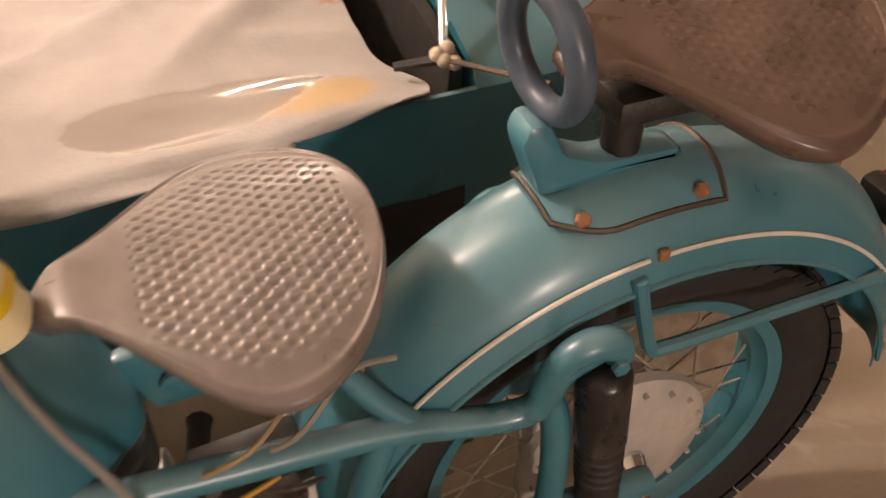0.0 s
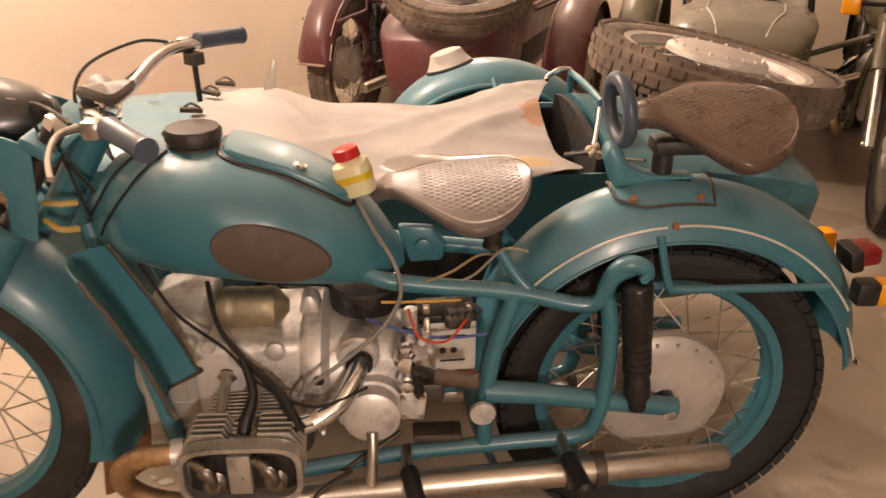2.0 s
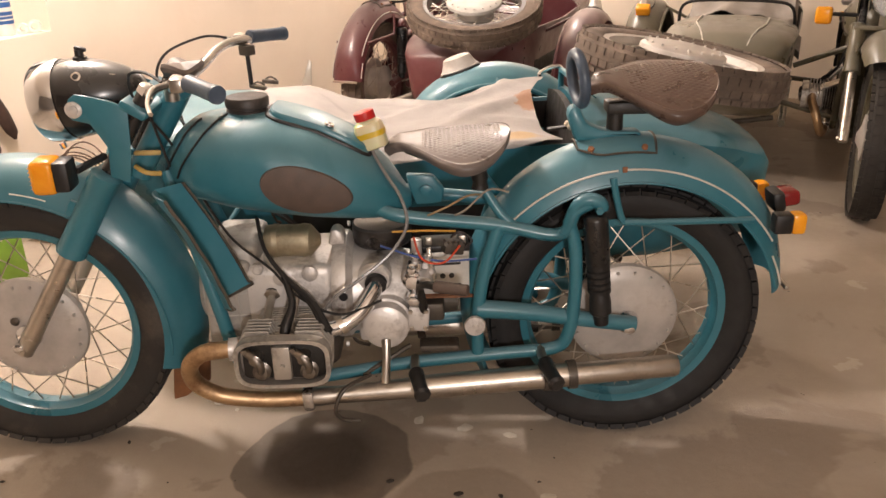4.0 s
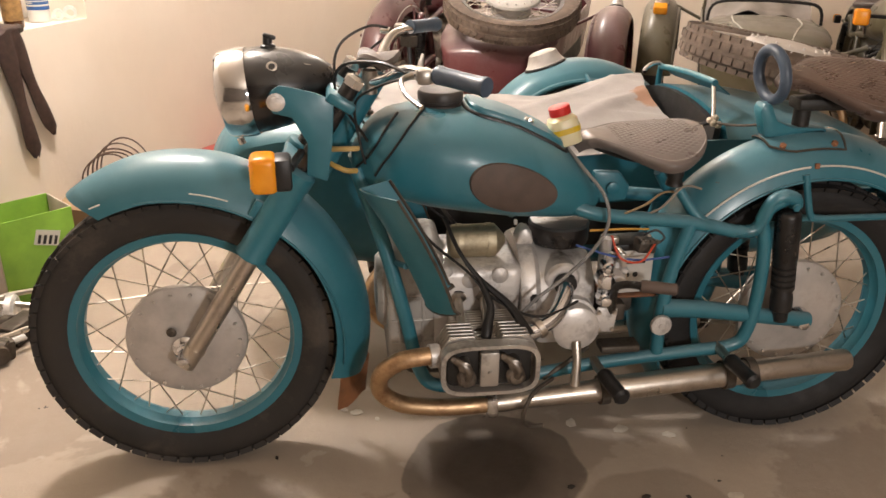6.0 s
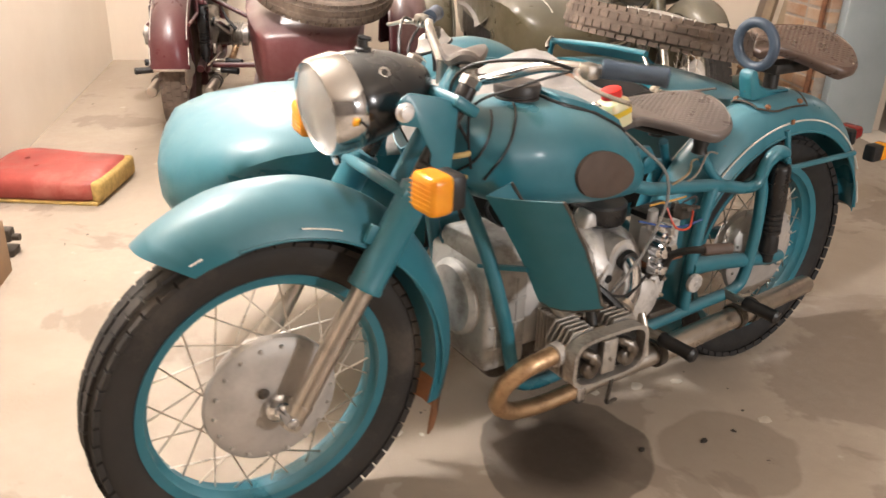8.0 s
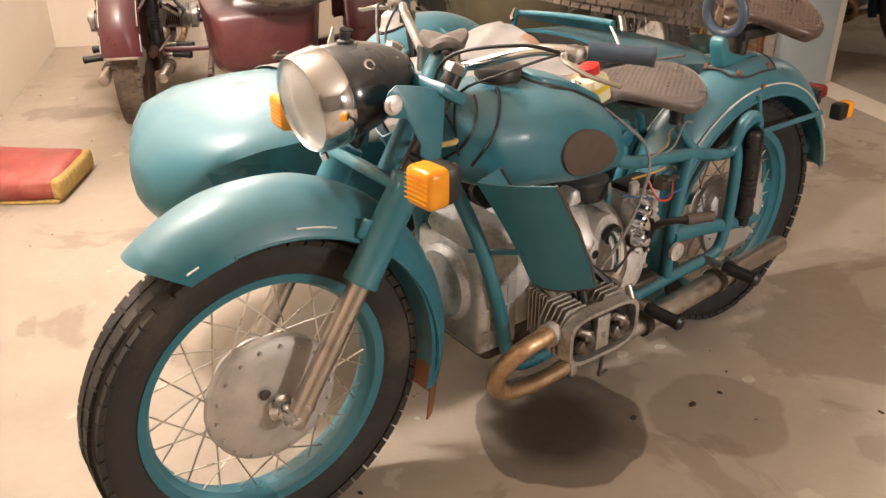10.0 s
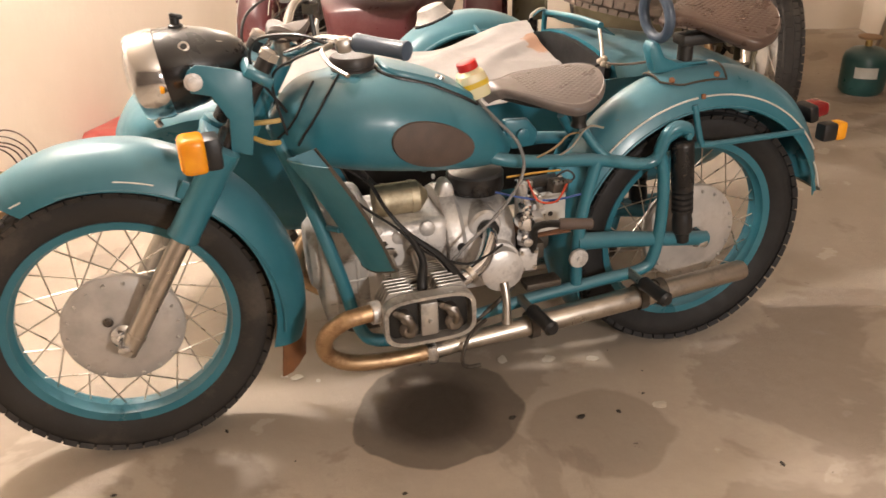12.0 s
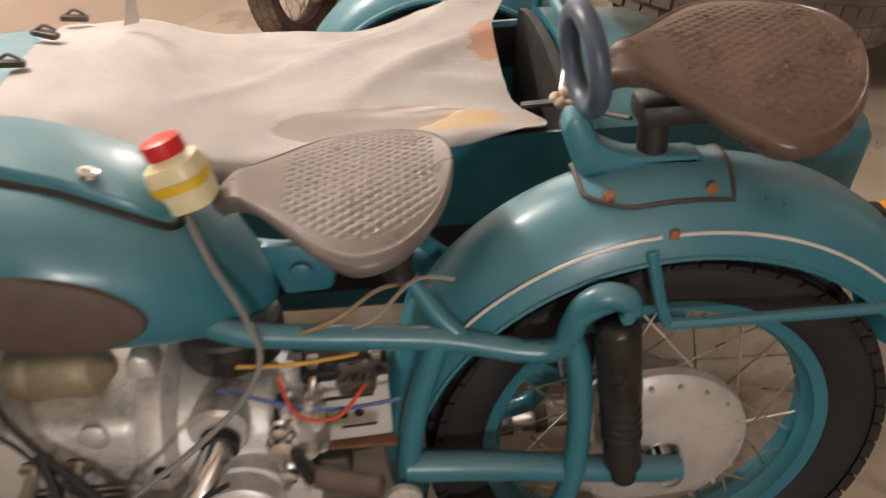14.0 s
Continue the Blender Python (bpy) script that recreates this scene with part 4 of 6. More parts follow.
    sp = part("saddle_bracket", sheet(grid, 0.004), col, bike)
    part("bracket_edge", tube(grid[0] + [r[16] for r in grid[1:13]] + grid[13][::-1] + [r[0] for r in grid[12:0:-1]], 0.0032, 6, 1, True), GRIME, sp)
    for i, j in ((2, 1), (11, 1), (2, 15), (11, 15)):
        p = Vector(grid[i][j])
        rv = bmesh.new()
        bolt(p, (0, -0.6 if j < 8 else 0.6, 0.8), 0.008, rv)
        part("bracket_rivet", rv, RUSTY, sp)
    post = plate([(1.375, 0.815), (1.352, 0.880), (1.360, 0.902), (1.383, 0.898), (1.400, 0.860), (1.44, 0.842), (1.53, 0.838), (1.535, 0.822)], 0.044, Matrix(), 0.010)
    part("saddle_post", post, col, bike)
    part("passenger_handle", tube([(1.378 - 0.007 * math.cos(a) - 0.0072 * math.sin(a), 0.052 * math.cos(a), 0.963 + 0.058 * math.sin(a)) for a in np.linspace(0, 2 * math.pi, 16, endpoint=False)], 0.0135, 14, 3, True), o.get("loop", GRIP), bike, "blue rubber-wrapped passenger handle")
    part("handle_foot", tube([(1.372, 0, 0.895), (1.375, 0, 0.87), (1.38, 0, 0.84)], 0.014, 8, 3), RUSTY, bike)
    saddle("passenger_saddle", bike, pose(1.398, 0.004, 0.962, 11, 0.5, 0), SADDLE_DARK, "brown ribbed rubber passenger saddle", o.get("near", False), 0.9, 0.0013, 1.45)
    under = box((0.15, 0.06, 0.03), pose(1.52, 0, 0.895), 0.008)
    rod((1.47, 0, 0.84), (1.47, 0, 0.90), 0.02, 12, under)
    part("saddle_hinge", under, OIL_BLACK, bike)
    saddle("rider_saddle", bike, pose(0.915, 0.004, 0.826, 2, -1, 0), SADDLE, "grey ribbed rubber rider saddle", o.get("near", False))
    hinge = plate([(0.962, 0.742), (1.03, 0.738), (1.058, 0.70), (1.05, 0.664), (0.985, 0.66), (0.972, 0.70)], 0.022, Matrix(), 0.008)
    lathe([(0.016, 0), (0.016, 0.006), (0.011, 0.008)], axis((1.012, -0.016, 0.70), (1.012, -1, 0.70)), 16, hinge)
    part("saddle_hinge", hinge, col, bike)
    if not o.get("indicators", True):
        return
    tl = box((0.03, 0.07, 0.05), pose(1.885, 0, 0.650, 0, -12, 0), 0.008)
    lamp = part("tail_lamp", tl, CABLE, bike, "black tail lamp with red lens")
    part("tail_lens", box((0.05, 0.066, 0.040), pose(1.912, 0, 0.658, 0, -8, 0), 0.012, None, 3), RED_LENS, lamp, "red tail lens")
    for s in (-1, 1):
        ind = part("rear_indicator", box((0.045, 0.04, 0.05), pose(1.858, s * 0.118, 0.632), 0.008), CABLE, bike, "black rear indicator body")
        part("rear_indicator_lens", box((0.035, 0.042, 0.052), pose(1.894, s * 0.118, 0.632), 0.010), AMBER, ind, "amber plastic lens")


def tank(bike, col, o):
    bm = bmesh.new()
    xs = [0.392, 0.396, 0.402, 0.41] + list(np.linspace(0.425, 0.955, 34)) + [0.962, 0.968, 0.972, 0.975]
    skin(bm, [[tank_point(x, 2 * math.pi * k / 40) for k in range(40)] for x in xs])
    bmesh.ops.recalc_face_normals(bm, faces=bm.faces)
    t = part("fuel_tank", bm, col, bike, "", 60)
    for s in (-1, 1):
        rows = []
        for r in (1.0, 0.97, 0.8, 0.4, 0.02):
            row = []
            for k in range(32):
                a = 2 * math.pi * k / 32
                x = 0.742 + 0.103 * r * math.cos(a)
                z = 0.752 - 0.22 * (x - 0.742) + 0.056 * r * math.sin(a) * (1 - 0.12 * math.cos(a))
                lo, hi = (-0.9, 1.2)
                for _ in range(22):
                    mid = (lo + hi) / 2
                    if tank_point(x, mid).z < z:
                        lo = mid
                    else:
                        hi = mid
                p = tank_point(x, lo)
                row.append((p.x, s * (abs(p.y) + (0.0005 if r == 1.0 else 0.007)), p.z))
            rows.append(row)
        b = skin(bmesh.new(), rows)
        bmesh.ops.recalc_face_normals(b, faces=b.faces)
        part("knee_pad", b, BADGE, t, "brown oval rubber knee pad")
    if o.get("near", False):
        for x0, x1, a0, a1 in ((0.555, 0.440, 1.75, 3.25), (0.495, 0.402, 1.80, 3.20)):
            line = []
            for k in range(9):
                q = tank_point(x0 + (x1 - x0) * k / 8, a0 + (a1 - a0) * k / 8)
                line.append((q.x, q.y - 0.002, q.z + (0.002 if k < 4 else 0)))
            part("control_cable", tube(line, 0.0028, 6, 3), CABLE, t)
    part("filler_cap", lathe([(0.050, -0.02), (0.050, 0.004), (0.046, 0.006), (0.046, 0.010), (0.051, 0.012), (0.052, 0.028), (0.048, 0.034), (0.030, 0.037), (0.004, 0.037)], Matrix.Translation((0.595, 0, 0.908)), 32), o.get("cap", plain("cap_rubber", (0.035, 0.028, 0.025), 0.5, 0.3, dust_toplight=(0.10, 0.08, 0.07))), t, "worn black filler cap")
    # tool box lid set in the tank top
    lid, edge = [], []
    for k in range(36):
        a = 2 * math.pi * k / 36
        ca, sa = math.cos(a), math.sin(a)
        edge.append((0.765 + 0.112 * math.copysign(abs(ca) ** 0.4, ca), 0.068 * math.copysign(abs(sa) ** 0.4, sa)))

    def over(x, y):
        zb, zt, hw = smooth_tank(x)
        q = min(0.98, abs(y) / hw)
        mid = zb + 0.46 * (zt - zb)
        return mid + (zt - mid) * (1 - q ** (1 / 0.80 * 2)) ** 0.46

    rows = []
    for grow, dz in ((1.06, 0.0), (1.06, 0.004), (1.0, 0.005), (0.99, 0.012), (0.95, 0.016), (0.6, 0.016), (0.25, 0.016), (0.01, 0.016)):
        rows.append([(0.765 + (x - 0.765) * grow, y * grow, over(0.765 + (x - 0.765) * grow, y * grow) + dz) for x, y in edge])
    b = skin(bmesh.new(), rows)
    bmesh.ops.recalc_face_normals(b, faces=b.faces)
    lid = part("tool_box_lid", b, col, t, "enamelled tool box lid with lock")
    part("lid_seal", tube(rows[0], 0.0055, 8, 1, True), CABLE, lid, "black rubber lid seal")
    z = over(0.845, -0.02) + 0.026
    part("lid_lock", lathe([(0.013, 0), (0.012, 0.005), (0.006, 0.006), (0.005, 0.003)], pose(0.790, -0.045, over(0.790, -0.045) + 0.016, 0, 22, 0), 16), CHROME, lid)


def leg_shields(bike, col):
    for s in (-1, 1):
        grid = []
        for k in range(11):
            u = k / 10
            inner = Vector((0.402 + 0.136 * u + 0.010 * math.sin(u * 3), 0.170 + 0.030 * u, 0.772 - 0.262 * u))
            outer = Vector((0.474 + 0.120 * u + 0.012 * math.sin(u * 3), 0.318 + 0.022 * u, 0.796 - 0.264 * u))
            wing = inner + Vector((0.066, -0.004, 0.014))
            row = [wing, wing.lerp(inner, 0.5), inner + Vector((0.004, 0.001, 0))]
            for j in range(1, 6):
                q = inner.lerp(outer, j / 5)
                row.append(q + Vector((-0.010 * math.sin(math.pi * j / 5), 0.004 * (k % 3 == 1), 0)))
            if k == 10:
                row = [q + Vector((0, 0, 0.022 * abs(2 * n / 7 - 1) ** 2)) for n, q in enumerate(row)]
            grid.append([(q.x, s * q.y, q.z) for q in row])
        sh = part("leg_shield", sheet(grid, 0.003), col, bike)
        part("shield_edge", tube([g[0] for g in grid] + grid[-1][1:] + [g[-1] for g in grid[::-1]][1:], 0.0038, 6, 2), GRIME, sh, "bare worn metal edge")
        part("shield_stay", rod((0.47, s * 0.07, 0.56), (0.50, s * 0.20, 0.60), 0.007, 8), col, sh)


def tub_section(x):
    """Half width, keel, crease and crown heights of the sidecar tub at x."""
    xs = (-0.01, 0.005, 0.04, 0.095, 0.19, 0.35, 0.6, 0.9, 1.45, 1.7, 1.9, 2.02, 2.05)
    hw = (0.05, 0.12, 0.20, 0.262, 0.29, 0.303, 0.307, 0.31, 0.31, 0.30, 0.275, 0.235, 0.20)
    kl = (0.555, 0.525, 0.490, 0.44, 0.385, 0.34, 0.31, 0.30, 0.30, 0.31, 0.33, 0.37, 0.41)
    cr = (0.600, 0.585, 0.635, 0.695, 0.722, 0.727, 0.710, 0.690, 0.705, 0.70, 0.67, 0.63, 0.60)
    tp = (0.635, 0.667, 0.712, 0.752, 0.778, 0.790, 0.785, 0.775, 0.775, 0.755, 0.715, 0.665, 0.62)
    return [float(np.interp(x, xs, v)) for v in (hw, kl, cr, tp)]


def tub_ring(x):
    hw, kl, cr, tp = tub_section(x)
    ring = []
    for k in range(9):
        a = math.pi * k / 8
        ring.append((x, 0.66 - hw * math.cos(a), cr + (tp - cr) * math.sin(a) ** 0.8 if 0 < k < 8 else cr))
    for y, z in ((1.0, cr - 0.012), (1.0, min(kl + 0.09, cr - 0.02)), (0.94, min(kl + 0.035, cr - 0.024)), (0.8, kl), (0.3, kl - 0.01), (-0.3, kl - 0.01), (-0.8, kl), (-0.94, min(kl + 0.035, cr - 0.024)), (-1.0, min(kl + 0.09, cr - 0.02)), (-1.0, cr - 0.012)):
        ring.append((x, 0.66 + hw * y * (0.90 if z < cr - 0.05 else 0.992), z))
    return ring


def sidecar(bike, col, o):
    xs = [-0.01, -0.005, 0.002, 0.015, 0.035, 0.06, 0.1, 0.15, 0.2, 0.27, 0.35, 0.44, 0.55, 0.60]
    bm = skin(bmesh.new(), [tub_ring(x) for x in xs])
    # open cockpit: sides and floor only
    cock = []
    for x in np.linspace(0.60, 1.47, 12):
        r = tub_ring(x)
        out = [r[8]] + r[9:] + [r[0]]
        inner = [(p[0], 0.66 + (p[1] - 0.66) * 0.97, max(p[2], tub_section(x)[1] + 0.012)) for p in out[::-1]]
        cock.append(out + inner)
    skin(bm, cock)
    # Near-black inner sheets, added to stand for the shade inside the cockpit.
    dark_rows = []
    for x in np.linspace(0.606, 1.462, 9):
        hw, kl, cr, tp = tub_section(x)
        dark_rows.append([(x, 0.66 + hw * q, z) for q, z in ((0.955, cr - 0.012), (0.93, kl + 0.10), (0.80, kl + 0.035), (0, kl + 0.028), (-0.80, kl + 0.035), (-0.93, kl + 0.10), (-0.955, cr - 0.012))])
    skin(bm, [tub_ring(x) for x in (1.47, 1.55, 1.63, 1.7, 1.78, 1.86, 1.92, 1.98, 2.02, 2.04, 2.05)])
    bmesh.ops.recalc_face_normals(bm, faces=bm.faces)
    body = part("sidecar_body", bm, col, bike, "enamelled steel sidecar tub", 42)
    part("cockpit_shade_sheet", sheet(dark_rows, 0.004), COCKPIT_SHADE, body, "near-black sheet standing in for the cockpit's shade")
    back = sheet([[(1.458 - 0.03 * k, 0.66 + 0.285 * q, 0.36 + (0.375 + 0.035 * (1 - q * q)) * (1 - k)) for q in (-1, -0.6, -0.2, 0.2, 0.6, 1)] for k in (0, 0.5, 1)], 0.02)
    part("cockpit_shade_back", back, COCKPIT_SHADE, body, "near-black sheet standing in for the shaded cockpit back")
    hoop = tube([(1.458, 0.455, 0.846), (1.460, 0.485, 0.846), (1.465, 0.66, 0.836), (1.478, 0.90, 0.808), (1.482, 0.94, 0.79), (1.485, 0.955, 0.715)], 0.010, 10, 4)
    part("cockpit_hoop", hoop, col, body)
    slab = sheet([[(1.456 + 0.020 * k + 0.003 * j, 0.468 + 0.078 * j, 0.852 - 0.006 * j - 0.014 * k) for j in range(7)] for k in range(4)], 0.004)
    part("hoop_panel", slab, col, body)
    part("chrome_rod", tube([(1.462, 0.475, 0.846), (1.445, 0.42, 0.800), (1.425, 0.365, 0.752)], 0.0065, 10, 3), CHROME, body)
    for k, (a, b) in enumerate((((0.55, 0.12, 0.30), (0.60, 0.40, 0.36)), ((1.30, 0.14, 0.33), (1.35, 0.40, 0.34)), ((0.80, 0.10, 0.62), (0.85, 0.36, 0.50)))):
        part("sidecar_strut", rod(a, b, 0.014, 10), col, bike)
    for x in (0.45, 1.6):
        part("sidecar_spring", tube([(x, 0.42, 0.31), (x, 0.66, 0.27), (x, 0.92, 0.31)], 0.014, 8, 4), GRIME, bike)
    part("chassis_tube", tube([(0.5, 0.38, 0.27), (1.0, 0.38, 0.26), (1.7, 0.38, 0.27)], 0.018, 10, 3), col, bike)
    part("wheel_arm", rod((1.27, 0.9, 0.31), (1.27, 1.15, 0.355), 0.022, 12), col, bike)
    wheel("sidecar_wheel", bike, (1.27, 1.21, 0.355), col, o.get("rubber", RUBBER))
    f = part("sidecar_mudguard", fender_sheet(1.27, 0.355, 1.2, np.linspace(176, 8, 50), (0.405, 0.42, 0.43, 0.432, 0.432, 0.428, 0.42), (0.365,), 0.10), col, bike)
    part("mudguard_bead", tube(arc_line(1.27, 0.355, 1.099, 0.366, 174, 10, 40), 0.010, 8, 1), col, f)
    part("mudguard_stay", rod((1.30, 0.96, 0.66), (1.27, 1.12, 0.74), 0.009, 8), col, f)
    a = radians(108)
    base = Matrix.Translation((1.27 + 0.43 * math.cos(a), 1.2, 0.355 + 0.43 * math.sin(a))) @ Matrix.Rotation(a - math.pi / 2, 4, "Y").inverted()
    lens = part("side_lamp", lathe([(0.045, -0.01), (0.052, 0.004), (0.048, 0.008), (0.040, 0.03), (0.036, 0.046), (0.026, 0.052), (0.004, 0.053)], base @ Matrix.Diagonal((1.45, 0.8, 1, 1)), 24), o.get("side_lamp", GREY_PAINT), f, "dusty metal side lamp")
    part("lamp_gasket", lathe([(0.056, -0.012), (0.056, -0.002), (0.05, 0.0)], base @ Matrix.Diagonal((1.45, 0.8, 1, 1)), 24), CABLE, f)


def motorcycle(m, col, label, o):
    """A whole sidecar outfit."""
    bike = thing("sidecar_motorcycle" if o.get("sidecar", True) else "motorcycle", m, label, "motorcycle", "sidecar motorcycles")
    front_end(bike, col, o)
    engine(bike, o)
    frame_and_tail(bike, col, o)
    tank(bike, col, o)
    if o.get("shields", True):
        leg_shields(bike, col)
    if o.get("sidecar", True):
        sidecar(bike, col, o)
    return bike


# ---- the room ----
A = radians(23.6)  # the walls stand turned to the machine by this angle
ALONG, ACROSS = Vector((math.sin(A), math.cos(A), 0)), Vector((math.cos(A), -math.sin(A), 0))
CORNER = Vector((0.775, 5.05, 0))


def room(u, v, z):
    """A place from metres along the far wall, metres out from it, and height."""
    return CORNER + ACROSS * u - ALONG * v + Vector((0, 0, z))


PLASTER = Nodes("cream_plaster", 0.85)
PLASTER.colour(PLASTER.mix(PLASTER.ramp(PLASTER.noise(1.6, 6, 0.65), 0.3, 0.7), (0.74, 0.645, 0.535), (0.80, 0.71, 0.60)))
PLASTER.bump(PLASTER.noise(28, 6), 0.25, 0.006)
PLASTER = PLASTER.mat

CONCRETE = Nodes("stained_concrete", 0.75)
c = CONCRETE
big = c.ramp(c.noise(0.9, 6, 0.6, 0.4), 0.35, 0.68)
fine = c.noise(24, 7, 0.7)
tone = c.mix(big, (0.30, 0.246, 0.190), (0.44, 0.372, 0.300))
tone = c.mix(c.ramp(fine, 0.35, 0.75, 0, 0.5), tone, (0.36, 0.30, 0.245))
pale = c.ramp(c.noise(5.5, 5, 0.55), 0.66, 0.69, 0, 0.55)
tone = c.mix(pale, tone, (0.50, 0.44, 0.38))
wet = c.ramp(c.noise(1.7, 6, 0.58, 0.4), 0.55, 0.575, 0, 0.5)
tone = c.mix(wet, tone, (0.21, 0.165, 0.13))
specks = c.ramp(c.noise(17, 3, 0.55), 0.725, 0.74)
tone = c.mix(specks, tone, (0.05, 0.04, 0.032))
# the oil patch under the engine
sep = c.tree.nodes.new("ShaderNodeSeparateXYZ")
c.link(c.co, sep.inputs[0])
ex = c.math("MULTIPLY", c.math("SUBTRACT", sep.outputs[0], 0.725), 4.1)
ey = c.math("MULTIPLY", c.math("SUBTRACT", sep.outputs[1], -0.145), 4.4)
d = c.math("SQRT", c.math("ADD", c.math("MULTIPLY", ex, ex), c.math("MULTIPLY", ey, ey)))
d = c.math("ADD", d, c.math("MULTIPLY", c.math("SUBTRACT", c.noise(3.2, 4, 0.5), 0.5), 0.55))
oil = c.math("ADD", c.ramp(d, 0.98, 1.01, 0.66, 0), c.ramp(d, 0.45, 0.80, 0.38, 0))
tone = c.mix(c.math("MULTIPLY", oil, 0.93), tone, (0.050, 0.037, 0.028))
# a paler damp patch beside it
px = c.math("MULTIPLY", c.math("SUBTRACT", sep.outputs[0], 1.10), 5.4)
py = c.math("MULTIPLY", c.math("SUBTRACT", sep.outputs[1], -0.36), 5.8)
pd = c.math("SQRT", c.math("ADD", c.math("MULTIPLY", px, px), c.math("MULTIPLY", py, py)))
pd = c.math("ADD", pd, c.math("MULTIPLY", c.math("SUBTRACT", c.noise(4.0, 4, 0.5), 0.5), 0.7))
tone = c.mix(c.ramp(pd, 0.95, 1.02, 0.42, 0), tone, (0.15, 0.115, 0.088))
c.colour(tone)
c.rough(c.math("SUBTRACT", c.ramp(fine, 0.3, 0.7, 0.62, 0.85), c.math("MULTIPLY", oil, 0.2)))
c.bump(c.math("ADD", fine, c.math("MULTIPLY", c.noise(3, 5), 0.7)), 0.3, 0.006)
CONCRETE = c.mat

fl = bmesh.new()
vs = [fl.verts.new(room(u, v, 0)) for u, v in ((-0.4, -0.4), (9.5, -0.4), (9.5, 9.5), (-0.4, 9.5))]
fl.faces.new(vs[::-1])
fl.normal_update()
if fl.faces[:][0].normal.z < 0:
    bmesh.ops.reverse_faces(fl, faces=fl.faces[:])
single("floor", fl, CONCRETE, Matrix(), "bare concrete garage floor with oil and damp stains", "floor", kind="structure", smooth=0)


def slab_wall(name, p, q, z0, z1, thick, label, mat=PLASTER, cut=None):
    """An upright wall from p to q; its inner face on the line, its thickness outside. cut: (from, to, sill, head) of an opening."""
    p, q = Vector(p), Vector(q)
    d = (q - p).normalized()
    out = Vector((d.y, -d.x, 0))
    L = (q - p).length
    bm = bmesh.new()
    spans = [(0, L, z0, z1)] if not cut else [(0, cut[0], z0, z1), (cut[1], L, z0, z1), (cut[0], cut[1], z0, cut[2]), (cut[0], cut[1], cut[3], z1)]
    for a, b, lo, hi in spans:
        m = Matrix.Translation(p + d * (a + b) / 2 + out * thick / 2 + Vector((0, 0, (lo + hi) / 2))) @ Matrix.Rotation(math.atan2(d.y, d.x), 4, "Z")
        box((b - a, thick, hi - lo), m, 0, bm)
    bmesh.ops.remove_doubles(bm, verts=bm.verts, dist=0.001)
    return single(name, bm, mat, Matrix(), label, "wall", kind="structure", smooth=20)
# Dark tone for the unseen walls, added to cut bounce and chrome reflections.
DIM_UNSEEN = plain("dim_unseen_wall", (0.13, 0.105, 0.085), 0.85, 0.3, 3, 0.4)


slab_wall("wall_left", room(0, 0, 0), room(0, 9.3, 0), 0, 2.65, 0.28, "cream plastered garage wall with a window niche", cut=(3.54, 5.12, 0.86, 1.95))
slab_wall("wall_far", room(7.6, 0, 0), room(-0.28, 0, 0), 0, 2.65, 0.25, "cream plastered far garage wall")
slab_wall("wall_right", room(4.62, 3.6, 0), room(4.62, 0, 0), 0, 2.65, 0.22, "cream plastered partition with a wide doorway", cut=(0.15, 1.58, 0.0005, 2.15))
slab_wall("wall_right", room(4.62, 9.3, 0), room(4.62, 3.6, 0), 0, 2.65, 0.22, "unseen dark wall added to dim reflections", DIM_UNSEEN)
slab_wall("wall_outer", room(7.6, 9.3, 0), room(7.6, 0, 0), 0, 2.65, 0.25, "plastered outer wall of the next bay")
slab_wall("wall_back", room(-0.28, 9.3, 0), room(7.6, 9.3, 0), 0, 2.65, 0.25, "unseen dark back wall added to dim reflections", DIM_UNSEEN)
cl = box((8.6, 10.2, 0.15), Matrix.Translation(room(3.7, 4.6, 2.73)) @ Matrix.Rotation(-A, 4, "Z"))
single("ceiling", cl, PLASTER, Matrix(), "plain plastered garage ceiling", "ceiling", kind="structure", smooth=0)
WHITE = plain("white_gloss_paint", (0.72, 0.70, 0.66), 0.35, 0.06, 10, 0.1)
win = thing("window_1", Matrix.Translation(room(-0.24, 4.46, 0.86)) @ Matrix.Rotation(math.pi / 2 - A, 4, "Z"), "white-framed window with dark night panes", "window", kind="structure")
fr = bmesh.new()
for x, z, w, h in ((0, 0.03, 1.30, 0.06), (0, 1.06, 1.30, 0.06), (-0.62, 0.545, 0.06, 0.97), (0.62, 0.545, 0.06, 0.97), (0.1, 0.545, 0.07, 0.97)):
    box((w, 0.06, h), Matrix.Translation((x, 0, z)), 0.006, fr)
part("window_frame", fr, WHITE, win)
NIGHT_GLASS = plain("night_pane", (0.03, 0.03, 0.028), 0.06, 0.1)
for x, w in ((-0.265, 0.65), (0.363, 0.456)):
    part("pane", box((w, 0.008, 0.97), Matrix.Translation((x, 0, 0.545))), NIGHT_GLASS, win)

single("window_reveal", box((0.34, 0.05, 1.085), Matrix(), 0.003), WHITE, Matrix.Translation(room(-0.245, 3.675, 1.405)) @ Matrix.Rotation(math.pi / 2 - A, 4, "Z"), "white painted reveal beside the window", "window trim", kind="structure", smooth=0)

# ---- the teal machine and what lies on it ----
NEW_RUBBER = plain("clean_black_rubber", (0.013, 0.012, 0.012), 0.7, 0.25, 12, 0.3)
motorcycle(Matrix(), TEAL, "teal brush-painted motorcycle with sidecar on bare concrete", {"near": True, "rear_rubber": NEW_RUBBER})


def lathe_thing(name, pieces, at, label, category, group=""):
    """A bottle or can: turned pieces as parts of one thing."""
    ob = thing(name, at, label, category, group)
    for n, prof, mat in pieces:
        part(n, lathe(prof, Matrix(), 24), mat, ob)
    return ob


